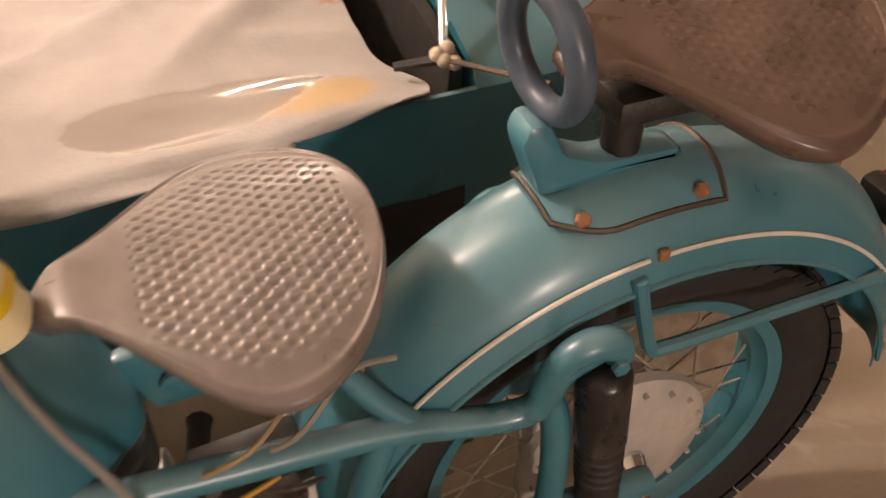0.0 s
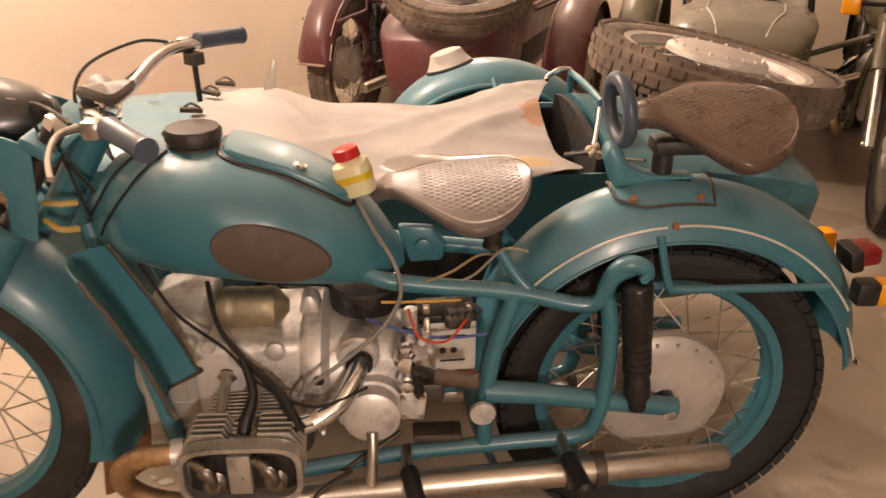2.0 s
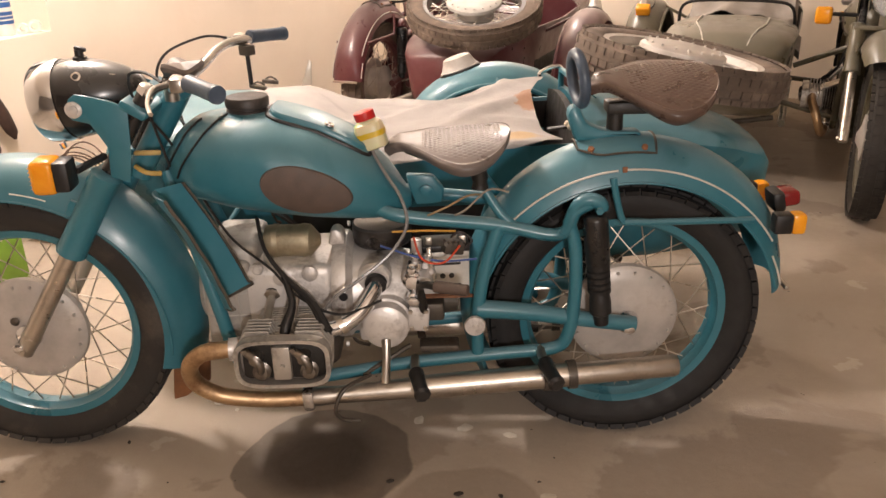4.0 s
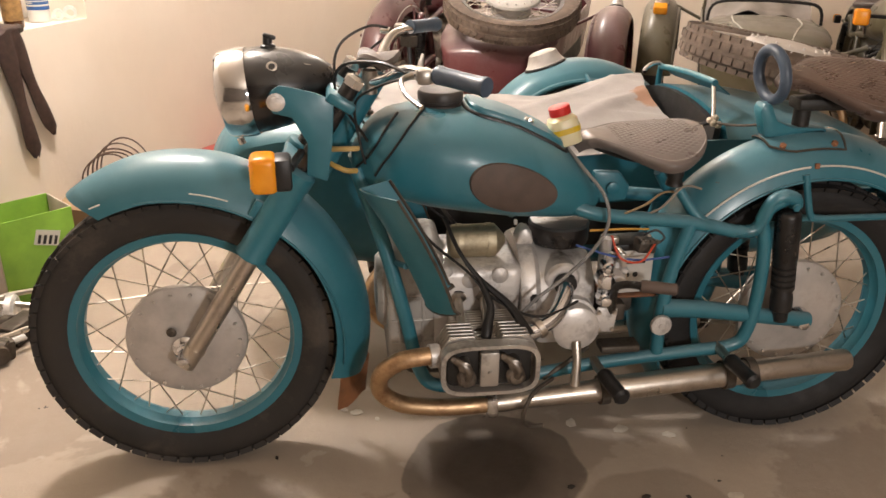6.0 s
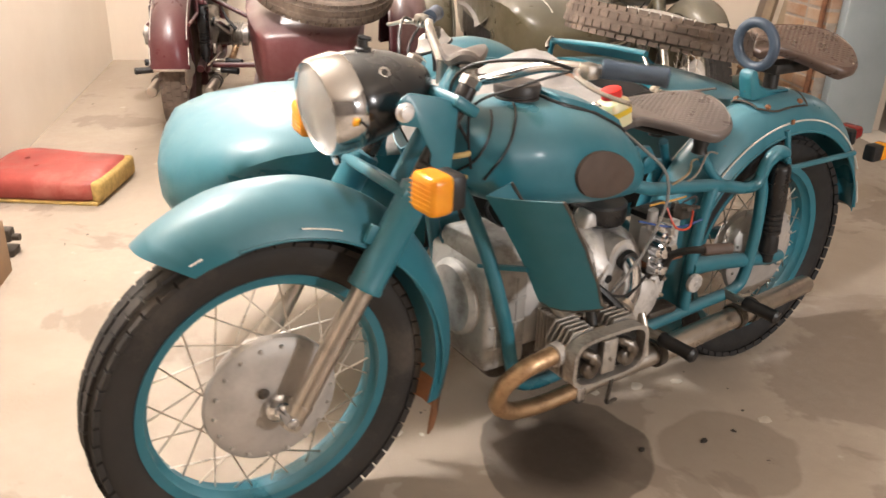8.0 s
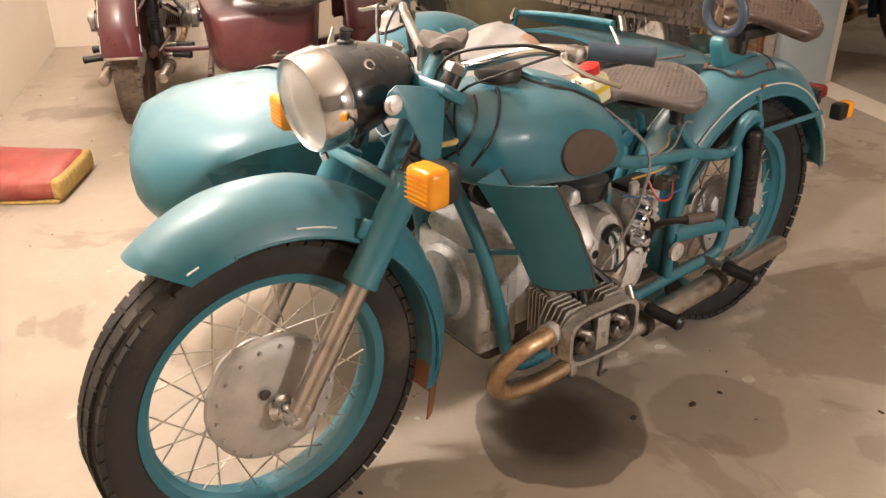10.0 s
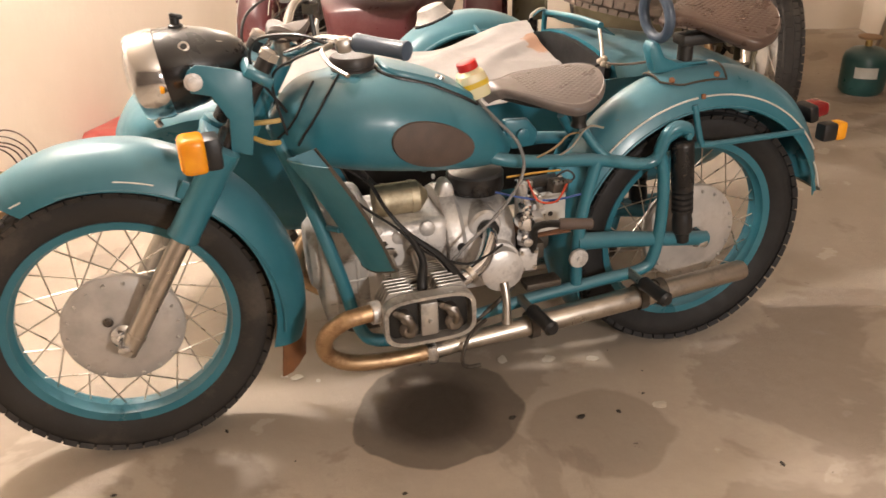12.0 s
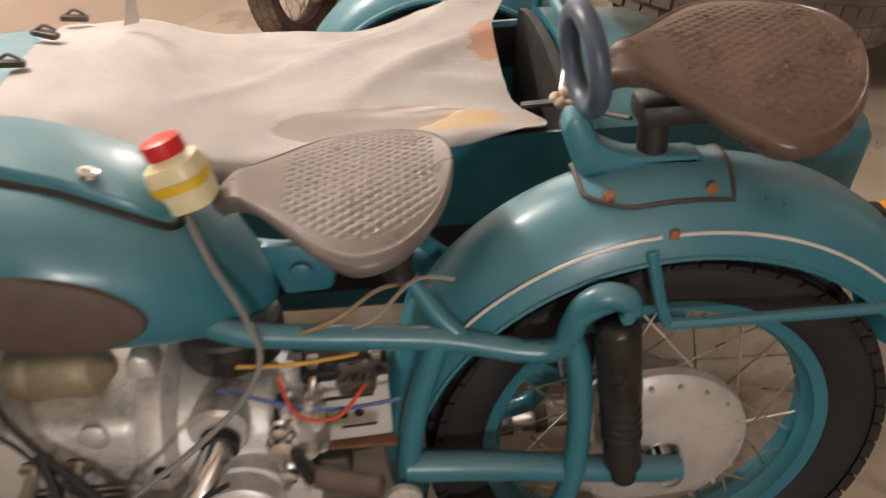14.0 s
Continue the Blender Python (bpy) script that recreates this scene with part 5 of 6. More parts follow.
MILKY = Nodes("milky_plastic", 0.35)
MILKY.colour((0.66, 0.60, 0.38))
MILKY.b.inputs["Subsurface Weight"].default_value = 0.25
MILKY = MILKY.mat
RED_CAP = plain("red_plastic", (0.55, 0.022, 0.018), 0.35, 0.08)
YELLOW = plain("yellow_tape", (0.62, 0.42, 0.02), 0.4, 0.1)
fluid = thing("fluid_bottle", pose(0.893, -0.012, 0.812, -4, -16, 0), "milky fluid bottle with red cap wedged behind the tank", "bottle")
sq = []
for h, r in ((0, 0.028), (0.003, 0.034), (0.05, 0.0355), (0.062, 0.032), (0.068, 0.023), (0.073, 0.020)):
    sq.append([(r * math.copysign(abs(math.cos(a)) ** 0.6, math.cos(a)), r * math.copysign(abs(math.sin(a)) ** 0.6, math.sin(a)), h) for a in np.linspace(0, 2 * math.pi, 28, endpoint=False)])
part("bottle_body", skin(bmesh.new(), sq), MILKY, fluid)
part("bottle_cap", lathe([(0.0245, 0.071), (0.025, 0.074), (0.025, 0.090), (0.022, 0.092), (0.002, 0.092)], Matrix(), 28), RED_CAP, fluid, "red screw cap")
part("tape_band", skin(bmesh.new(), [[(x * 1.035, y * 1.035, z) for x, y, _ in sq[2]] for z in (0.030, 0.043)], False), YELLOW, fluid, "yellow tape band")
HOSE = Nodes("clear_hose", 0.2)
HOSE.colour((0.36, 0.35, 0.34))
HOSE.b.inputs["Transmission Weight"].default_value = 0.5
HOSE = HOSE.mat
single("fuel_hose", tube([(0.885, -0.03, 0.812), (0.918, -0.085, 0.770), (0.955, -0.128, 0.722), (0.966, -0.140, 0.660), (0.930, -0.155, 0.600), (0.860, -0.182, 0.548), (0.795, -0.196, 0.505), (0.755, -0.18, 0.45)], 0.0042, 8, 6), HOSE, Matrix(), "clear plastic fuel hose from bottle to engine", "hose")
batt = thing("battery", pose(1.055, -0.035, 0.445, 0, 0, 4), "small pale motorcycle battery with dark terminals", "battery")
BATT = plain("pale_plastic", (0.55, 0.53, 0.49), 0.45, 0.12, dust_toplight=(0.34, 0.29, 0.24), dust_at=0.62)
part("battery_case", box((0.115, 0.075, 0.115), Matrix.Translation((0, 0, 0.0575)), 0.005), BATT, batt)
part("battery_lid", box((0.118, 0.078, 0.018), Matrix.Translation((0, 0, 0.122)), 0.004), CABLE, batt, "black battery lid")
for x in (-0.042, 0.042):
    part("terminal", box((0.016, 0.016, 0.018), Matrix.Translation((x, -0.022, 0.138)), 0.003), STEEL, batt)
mk = bmesh.new()
for x in (-0.01, 0.012):
    lathe([(0.007, 0), (0.007, 0.001)], axis((x, -0.0378, 0.05), (x, -1, 0.05)), 14, mk)
box((0.07, 0.001, 0.006), Matrix.Translation((0.0, -0.038, 0.082)), 0, mk)
box((0.05, 0.001, 0.004), Matrix.Translation((0.01, -0.038, 0.026)), 0, mk)
part("battery_marking", mk, CABLE, batt)
single("battery_tray", box((0.14, 0.10, 0.006), pose(1.055, -0.035, 0.441), 0.002), RUSTY, Matrix(), "rusty steel tray under the battery", "tray")

CANVAS = Nodes("grey_canvas", 0.78)
v = CANVAS
t1 = v.mix(v.ramp(v.noise(5, 6, 0.6), 0.3, 0.7), (0.27, 0.252, 0.24), (0.38, 0.357, 0.342))
spx = v.tree.nodes.new("ShaderNodeSeparateXYZ")
v.link(v.co, spx.inputs[0])


def blot(n, x, y, rx, ry, wobble, scale, edge):
    """A mask that is one inside an uneven oval stain."""
    a = n.math("MULTIPLY", n.math("SUBTRACT", spx.outputs[0], x), 1 / rx)
    b = n.math("MULTIPLY", n.math("SUBTRACT", spx.outputs[1], y), 1 / ry)
    q = n.math("SQRT", n.math("ADD", n.math("MULTIPLY", a, a), n.math("MULTIPLY", b, b)))
    q = n.math("ADD", q, n.math("MULTIPLY", n.math("SUBTRACT", n.noise(scale, 5, 0.6), 0.5), wobble))
    return n.ramp(q, 1 - edge, 1 + edge, 1, 0)


rust1 = blot(v, 1.34, 0.66, 0.045, 0.065, 1.9, 24, 0.09)
rust2 = blot(v, 1.27, 0.385, 0.07, 0.03, 1.2, 25, 0.25)
pool = blot(v, 1.10, 0.43, 0.17, 0.055, 0.7, 9, 0.06)
t1 = v.mix(v.math("MULTIPLY", rust1, 0.75), t1, (0.30, 0.13, 0.055))
t1 = v.mix(v.math("MULTIPLY", rust2, 0.6), t1, (0.46, 0.29, 0.10))
t1 = v.mix(v.math("MULTIPLY", pool, 0.45), t1, (0.20, 0.165, 0.14))
v.colour(t1)
v.rough(v.math("SUBTRACT", 0.8, v.math("MULTIPLY", pool, 0.74)))
weave = v.tree.nodes.new("ShaderNodeBump")
weave.inputs["Strength"].default_value = 0.35
weave.inputs["Distance"].default_value = 0.003
v.link(v.math("MULTIPLY", v.math("ADD", v.noise(160, 2), v.noise(12, 4)), v.math("SUBTRACT", 1.0, pool)), weave.inputs["Height"])
v.link(weave.outputs[0], v.b.inputs["Normal"])
CANVAS = v.mat


def cover_grid():
    """The cockpit cover: taut at the front, sagging behind, its back corners tied up, hanging over the near side."""
    rows = []
    for i in range(71):
        u = i / 70
        row = []
        for j in range(49):
            w = j / 48
            y = 0.955 - 0.613 * min(1, w / 0.8)
            x = 0.455 + (0.895 + 0.07 * max(0, 1 - w / 0.3) + 0.055 * math.exp(-((w - 0.76) / 0.09) ** 2)) * u
            hw, kl, cr, tp = tub_section(x)
            k = min(1, abs(y - 0.66) / hw)
            dome = cr + (tp - cr) * (1 - k ** 2) ** 0.5 + 0.013
            low = cr + 0.010 + 0.022 * (1 - k ** 2)
            s = max(0, min(1, (x - 0.585) / 0.22))
            s = s * s * (3 - 2 * s)
            f = max(0, min(1, (y - 0.52) / 0.36))
            rear = 0.728 + 0.060 * f * f * (3 - 2 * f)
            e = max(0, min(1, (u - 0.58) / 0.42))
            e = e * e * (3 - 2 * e)
            z = (dome * (1 - s) + low * s) * (1 - e) + rear * e
            z += 0.016 * math.sin(math.pi * (2.6 * w + 1.5 * u)) * max(0, u - 0.35)
            z += 0.007 * math.sin(9 * (w + 0.7 * u)) * math.sin(math.pi * u) + 0.005 * math.sin(19 * (u * 0.5 - w) + 2) * u
            z += 0.012 * noise.noise((x * 5, y * 5, 1.3)) * min(1, u * 6)
            for ax, ay, bx, by, amp, wide in ((0.88, 0.62, 1.42, 0.90, 0.022, 0.030), (0.80, 0.80, 1.40, 0.93, 0.014, 0.022), (1.02, 0.50, 1.40, 0.74, 0.018, 0.025), (0.95, 0.47, 1.38, 0.40, 0.014, 0.020), (0.70, 0.45, 0.98, 0.72, 0.010, 0.022), (1.12, 0.56, 1.40, 0.50, 0.014, 0.022), (0.62, 0.80, 0.76, 0.62, 0.009, 0.018), (1.18, 0.90, 1.36, 0.74, 0.012, 0.02)):
                ux, uy = bx - ax, by - ay
                q = ((x - ax) * ux + (y - ay) * uy) / (ux * ux + uy * uy)
                off = abs((x - ax) * uy - (y - ay) * ux) / math.hypot(ux, uy)
                z += amp * math.exp(-(off / wide) ** 2) * max(0, 1 - (2 * q - 1) ** 2)
            dip = math.hypot((x - 1.10) / 0.20, (y - 0.435) / 0.075)
            if dip < 1:
                z = z * (0.5 + 0.5 * dip) + 0.683 * 0.5 * (1 - dip)
            if w > 0.8:
                s = (w - 0.8) / 0.2
                y = 0.342 - 0.016 * math.sin(s * math.pi * 0.6) - 0.008 * math.sin(9 * u + 2) * s
                z = z - s * (0.030 + 0.010 * math.sin(6 * u)) * min(1, (1.03 - u) * 8)
            elif y < 0.37:
                z = max(z, cr + 0.006)
            row.append((x, y, z))
        rows.append(row)
    return rows


cover = thing("canvas_cover", Matrix(), "weathered grey canvas cover with rust stains over the sidecar", "cover")
part("canvas_sheet", sheet(cover_grid(), 0.0025), CANVAS, cover, "", 75)
for p, r in (((0.49, 0.83, 0.802), 10), ((0.475, 0.70, 0.812), -20), ((0.455, 0.56, 0.805), 15), ((0.435, 0.45, 0.778), -10)):
    clip = box((0.055, 0.020, 0.012), pose(p[0], p[1], p[2] + 0.006, 0, 8, r), 0.003)
    tube([(p[0] - 0.02, p[1], p[2] + 0.01), (p[0], p[1] + 0.004, p[2] + 0.022), (p[0] + 0.022, p[1], p[2] + 0.012)], 0.0035, 6, 4, False, clip)
    part("cover_clip", clip, GRIME, cover, "rusty spring clip")
flap = plate([(0.600, 0.80), (0.635, 0.805), (0.640, 0.88), (0.632, 0.886)], 0.006, pose(0, 0.78, 0), 0.002)
part("cover_buckle", flap, STEEL, cover)
hook = tube([(1.395, 0.860, 0.800), (1.402, 0.872, 0.808), (1.44, 0.905, 0.818), (1.472, 0.930, 0.815), (1.486, 0.935, 0.800)], 0.0075, 8, 4)
part("cover_hook", hook, CHROME, cover, "chrome hook over the cockpit hoop")
knot = bmesh.new()
for k, (x, y, z) in enumerate(((1.425, 0.362, 0.752), (1.433, 0.372, 0.764), (1.418, 0.370, 0.758), (1.438, 0.358, 0.748))):
    bmesh.ops.create_icosphere(knot, subdivisions=2, radius=0.011, matrix=Matrix.Translation((x, y, z)))
ROPE = plain("pale_cord", (0.50, 0.42, 0.33), 0.8, 0.2, 60, 0.5)
part("cord_knot", knot, ROPE, cover, "knotted pale cord")
part("cord", tube([(1.385, 0.385, 0.742), (1.425, 0.362, 0.752), (1.47, 0.30, 0.76), (1.50, 0.20, 0.79)], 0.004, 6, 4), plain("dark_cord", (0.10, 0.075, 0.06), 0.8), cover)
part("tie_strap", tube([(1.365, 0.395, 0.737), (1.40, 0.378, 0.746), (1.425, 0.364, 0.752)], 0.007, 6, 4), CABLE, cover)

# spare wheel on the trunk lid
sw = thing("spare_wheel", pose(1.845, 0.78, 0.846, 0, 11, 0), "dusty spare wheel lying on the sidecar trunk", "wheel", "spare wheels")
wheel("spare_rim", sw, (0, 0, 0), GREY_PAINT, DUSTY_RUBBER, GREY_PAINT, 0.35, 0.047, Matrix.Rotation(radians(-90), 4, "X"))

# ---- machines behind ----
maroon = motorcycle(pose(1.31, 4.38, 0, 0, 0, -113.6), MAROON, "dusty maroon motorcycle with sidecar parked at the far wall", {"rubber": DUSTY_RUBBER, "shields": False, "flap": False, "loop": CABLE, "side_lamp": ALLOY, "indicators": False})
M2 = pose(1.31, 4.38, 0, 0, 0, -113.6)
sw2 = thing("spare_wheel", M2 @ pose(1.84, 0.74, 0.84, -6, 18, 0), "dusty spare wheel with grey tyre on the maroon sidecar", "wheel", "spare wheels")
wheel("spare_rim", sw2, (0, 0, 0), plain("dark_rim", (0.055, 0.042, 0.034), 0.5, 0.3), DUSTY_RUBBER, plain("pale_hub", (0.46, 0.44, 0.41), 0.6, 0.15), 0.35, 0.046, Matrix.Rotation(radians(-90), 4, "X"))
M3 = pose(2.94, 1.53, 0, 0, 0, 66.4)
olive = motorcycle(M3, OLIVE, "olive motorcycle with sidecar facing the teal one", {"rubber": RUBBER, "shields": False, "flap": False, "loop": CABLE})
M4 = pose(5.35, 1.15, 0, 0, 0, 100)
motorcycle(M4, NIGHT, "dark blue motorcycle in the next bay", {"sidecar": False, "shields": False, "flap": False})

# ---- the window sill and what hangs from it ----


def sill(v, u, z=0.86):
    return Matrix.Translation(room(u, v, z)) @ Matrix.Rotation(-A, 4, "Z")


PAPER = plain("white_label", (0.62, 0.60, 0.55), 0.5, 0.08)
lathe_thing("spray_can", [("can_body", [(0.026, 0), (0.027, 0.004), (0.027, 0.150), (0.024, 0.158), (0.014, 0.165)], plain("pink_red_tin", (0.60, 0.10, 0.07), 0.35, 0.12)), ("can_cap", [(0.022, 0.160), (0.022, 0.195), (0.018, 0.199), (0.002, 0.199)], PAPER)], sill(4.27, -0.03) @ Matrix.Scale(1.12, 4), "red and white spray can on the window sill", "spray can")
lathe_thing("spray_can", [("can_body", [(0.026, 0), (0.027, 0.004), (0.027, 0.165), (0.024, 0.173), (0.014, 0.178)], plain("grey_tin", (0.45, 0.38, 0.33), 0.35, 0.12)), ("can_cap", [(0.020, 0.172), (0.020, 0.215), (0.002, 0.217)], STEEL)], sill(4.28, -0.12) @ Matrix.Scale(1.08, 4), "tall grey spray can on the window sill", "spray can")
GREEN = plain("green_plastic", (0.02, 0.22, 0.07), 0.25, 0.12)
lathe_thing("green_bottle", [("bottle_body", [(0.030, 0), (0.033, 0.006), (0.033, 0.085), (0.028, 0.115), (0.014, 0.142), (0.013, 0.155)], GREEN), ("bottle_cap", [(0.015, 0.150), (0.015, 0.170), (0.002, 0.171)], RED_CAP), ("bottle_label", [(0.0338, 0.02), (0.0338, 0.07)], plain("orange_label", (0.50, 0.28, 0.18), 0.5, 0.3, 40))], sill(4.18, -0.05) @ Matrix.Scale(1.22, 4), "green plastic bottle with red cap on the sill", "bottle")
BROWN = Nodes("brown_glass", 0.08)
BROWN.colour((0.10, 0.035, 0.012))
BROWN.b.inputs["Transmission Weight"].default_value = 0.25
BROWN = BROWN.mat
lathe_thing("beer_bottle", [("bottle_body", [(0.028, 0), (0.031, 0.005), (0.031, 0.120), (0.026, 0.150), (0.013, 0.180), (0.0125, 0.225), (0.0145, 0.228), (0.0145, 0.240), (0.010, 0.241)], BROWN), ("bottle_label", [(0.0317, 0.025), (0.0317, 0.095)], plain("brown_gold_label", (0.30, 0.17, 0.06), 0.5, 0.5, 45)), ("neck_label", [(0.0140, 0.185), (0.0138, 0.215)], plain("gold_foil", (0.42, 0.28, 0.10), 0.4, 0.2))], sill(3.86, -0.07) @ Matrix.Scale(1.16, 4), "brown glass beer bottle with oval label", "bottle")
BLUE = plain("blue_label", (0.03, 0.10, 0.28), 0.4, 0.15)
pour = thing("oil_bottle", sill(3.69, -0.10) @ Matrix.Scale(1.08, 4), "white plastic bottle with a blue label", "bottle")
part("bottle_body", lathe([(0.034, 0), (0.038, 0.005), (0.038, 0.165), (0.034, 0.185), (0.018, 0.203), (0.016, 0.212)], Matrix(), 28), PAPER, pour)
part("bottle_cap", lathe([(0.019, 0.208), (0.019, 0.232), (0.002, 0.233)], Matrix(), 24), NIGHT, pour, "dark blue cap")
part("bottle_label", lathe([(0.0386, 0.045), (0.0386, 0.165)], Matrix(), 28), BLUE, pour, "blue printed label")
for z, h in ((0.058, 0.006), (0.074, 0.004), (0.092, 0.016), (0.128, 0.005), (0.146, 0.010)):
    part("label_bar", lathe([(0.0390, z), (0.0390, z + h)], Matrix(), 28), PAPER, pour, "white printed bar")
bars = bmesh.new()
for k, (h, n) in enumerate(((0.150, 5), (0.138, 6), (0.112, 4), (0.100, 6), (0.088, 5), (0.070, 6), (0.060, 4))):
    for q in range(n):
        a = radians(-120 + 14 * (q - n / 2) + 10)
        box((0.0075, 0.001, 0.006 if k < 2 else 0.004), Matrix.Translation((0.0392 * math.cos(a), 0.0392 * math.sin(a), h)) @ Matrix.Rotation(a + math.pi / 2, 4, "Z"), 0, bars)
part("label_print", bars, PAPER, pour)
for v, u, r in ((3.575, -0.05, 0.026), (3.62, -0.07, 0.022)):
    ob = single("tape_roll", lathe([(r, 0), (r, 0.030), (r * 0.55, 0.030), (r * 0.55, 0)], Matrix(), 24, None, True), PAPER, sill(v, u) @ pose(0, 0, r, 90, 0, 40), "small roll of white tape on the sill", "tape roll", "tape rolls")
rnd = random.Random(11)
for k in range(9):
    v, u = 3.93 + 0.045 * (k % 5) + rnd.uniform(-0.01, 0.01), -0.05 - 0.06 * (k // 5)
    if k % 3 == 0:
        bm = rod((-0.05, 0, 0.010), (0.06, 0.01, 0.012), 0.008, 8)
        lathe([(0.016, 0), (0.016, 0.02)], axis((0.05, 0, 0.013), (0.09, 0, 0.013)), 10, bm)
        n, lab, mt = "hand_tool", "small steel hand tool lying on the sill", GRIME
    else:
        bm = box((0.045, 0.03, 0.022), pose(0, 0, 0.011, 0, 0, 20 * k), 0.005)
        lathe([(0.012, 0), (0.010, 0.018)], Matrix.Translation((0, 0, 0.02)), 10, bm)
        n, lab, mt = "machine_part", "small greasy machine part lying on the sill", (RUSTY if k % 2 else GRIME)
    single(n, bm, mt, sill(v, u) @ pose(0, 0, 0, 0, 0, 37 * k), lab, "tool" if n == "hand_tool" else "machine part", "clutter on the sill")

CLOTH = plain("dark_brown_leather", (0.040, 0.022, 0.017), 0.5, 0.5, 45, 0.6, dust_toplight=(0.30, 0.24, 0.20), dust_at=0.69)
sleeve = thing("leather_gauntlets", Matrix.Translation(room(0.012, 4.02, 0)) @ Matrix.Rotation(-A, 4, "Z"), "pair of dark brown leather gauntlets hanging from the sill", "gloves")
for k, (dy, top, bot, lean) in enumerate(((-0.010, 0.872, 0.400, 0.055), (0.025, 0.865, 0.465, 0.13))):
    rings = []
    for i in range(13):
        t = i / 12
        z = top + (bot - top) * t
        wv = 0.044 - 0.016 * t + 0.006 * math.sin(t * 9 + k) - (0.02 if t > 0.95 else 0)
        rings.append([(0.014 + 0.012 * math.cos(a) * (1 if t < 0.97 else 0.5) + 0.004 * math.sin(6 * t + a), dy + lean * t + wv * math.sin(a), z + 0.01 * math.sin(3 * a + k)) for a in np.linspace(0, 2 * math.pi, 18, endpoint=False)])
    bm = skin(bmesh.new(), rings)
    bmesh.ops.recalc_face_normals(bm, faces=bm.faces)
    part("glove", bm, CLOTH, sleeve)
part("glove_fold", box((0.12, 0.16, 0.025), pose(-0.04, 0.01, 0.876), 0.012, None, 3), CLOTH, sleeve)

# ---- boxes and scrap along the left wall ----
CARD = plain("brown_cardboard", (0.34, 0.215, 0.12), 0.8, 0.15, 10, 0.2)
LIME = plain("lime_printed_card", (0.22, 0.43, 0.05), 0.5, 0.18, 9, 0.1)


def carton(name, m, size, mats, label, tape=None):
    """An open carton of thin card walls with bent flaps."""
    w, d, h = size
    ob = thing(name, m, label, "box")
    for n, s, p, mt in (("box_wall", (w, 0.005, h), (0, -d / 2, h / 2), mats[0]), ("box_wall", (w, 0.005, h), (0, d / 2, h / 2), mats[0]), ("box_wall", (0.005, d - 0.01, h), (-w / 2, 0, h / 2), mats[1]), ("box_wall", (0.005, d - 0.01, h), (w / 2, 0, h / 2), mats[1]), ("box_base", (w, d, 0.005), (0, 0, 0.006), mats[0])):
        part(n, box(s, Matrix.Translation(p), 0.001), mt, ob)
    if not tape:
        return ob
    part("box_flap", box((w - 0.01, 0.10, 0.004), pose(0, -d / 2 - 0.045, h - 0.012, 16, 0, 0), 0.001), mats[0], ob)
    part("box_flap", box((0.09, d - 0.02, 0.004), pose(-w / 2 - 0.03, 0, h + 0.028, 0, 42, 0), 0.001), mats[1], ob)
    if tape:
        part("tape_strip", box((0.05, 0.002, h), Matrix.Translation((-0.03, -d / 2 - 0.0045, h / 2)), 0), tape, ob)
    return ob


gb = carton("lime_carton", pose(-0.755, 1.06, 0, 0, 0, 40), (0.26, 0.20, 0.31), (LIME, plain("pale_card", (0.46, 0.41, 0.36), 0.7, 0.12)), "open lime green printed drinks carton on the floor")
pt = box((0.085, 0.001, 0.055), pose(0.03, -0.1035, 0.22, 0, 18, 0), 0)
part("printed_patch", pt, PAPER, gb)
pb = bmesh.new()
for k in range(4):
    box((0.010, 0.001, 0.032), pose(0.003 + 0.018 * k, -0.1045, 0.222 - 0.006 * k, 0, 18, 0), 0, pb)
part("printed_bar", pb, CABLE, gb)
bb = carton("cardboard_box", pose(-0.545, 1.60, 0, 0, 0, -24), (0.34, 0.26, 0.19), (CARD, CARD), "open brown cardboard box with yellow tape", YELLOW)
coil = bmesh.new()
for k in range(5):
    tube([(0.10 * math.cos(a) + 0.02 * k - 0.05, 0.03 * math.sin(2 * a + k), 0.20 + 0.12 * math.sin(a) + 0.015 * k) for a in np.linspace(0, 2 * math.pi, 12, endpoint=False)], 0.0035, 6, 3, True, coil)
single("wire_coil", coil, plain("brown_wire", (0.10, 0.06, 0.04), 0.5), pose(-0.55, 1.61, 0.02, 0, 0, 10), "loose coil of brown wire in the cardboard box", "wire")
rnd = random.Random(3)
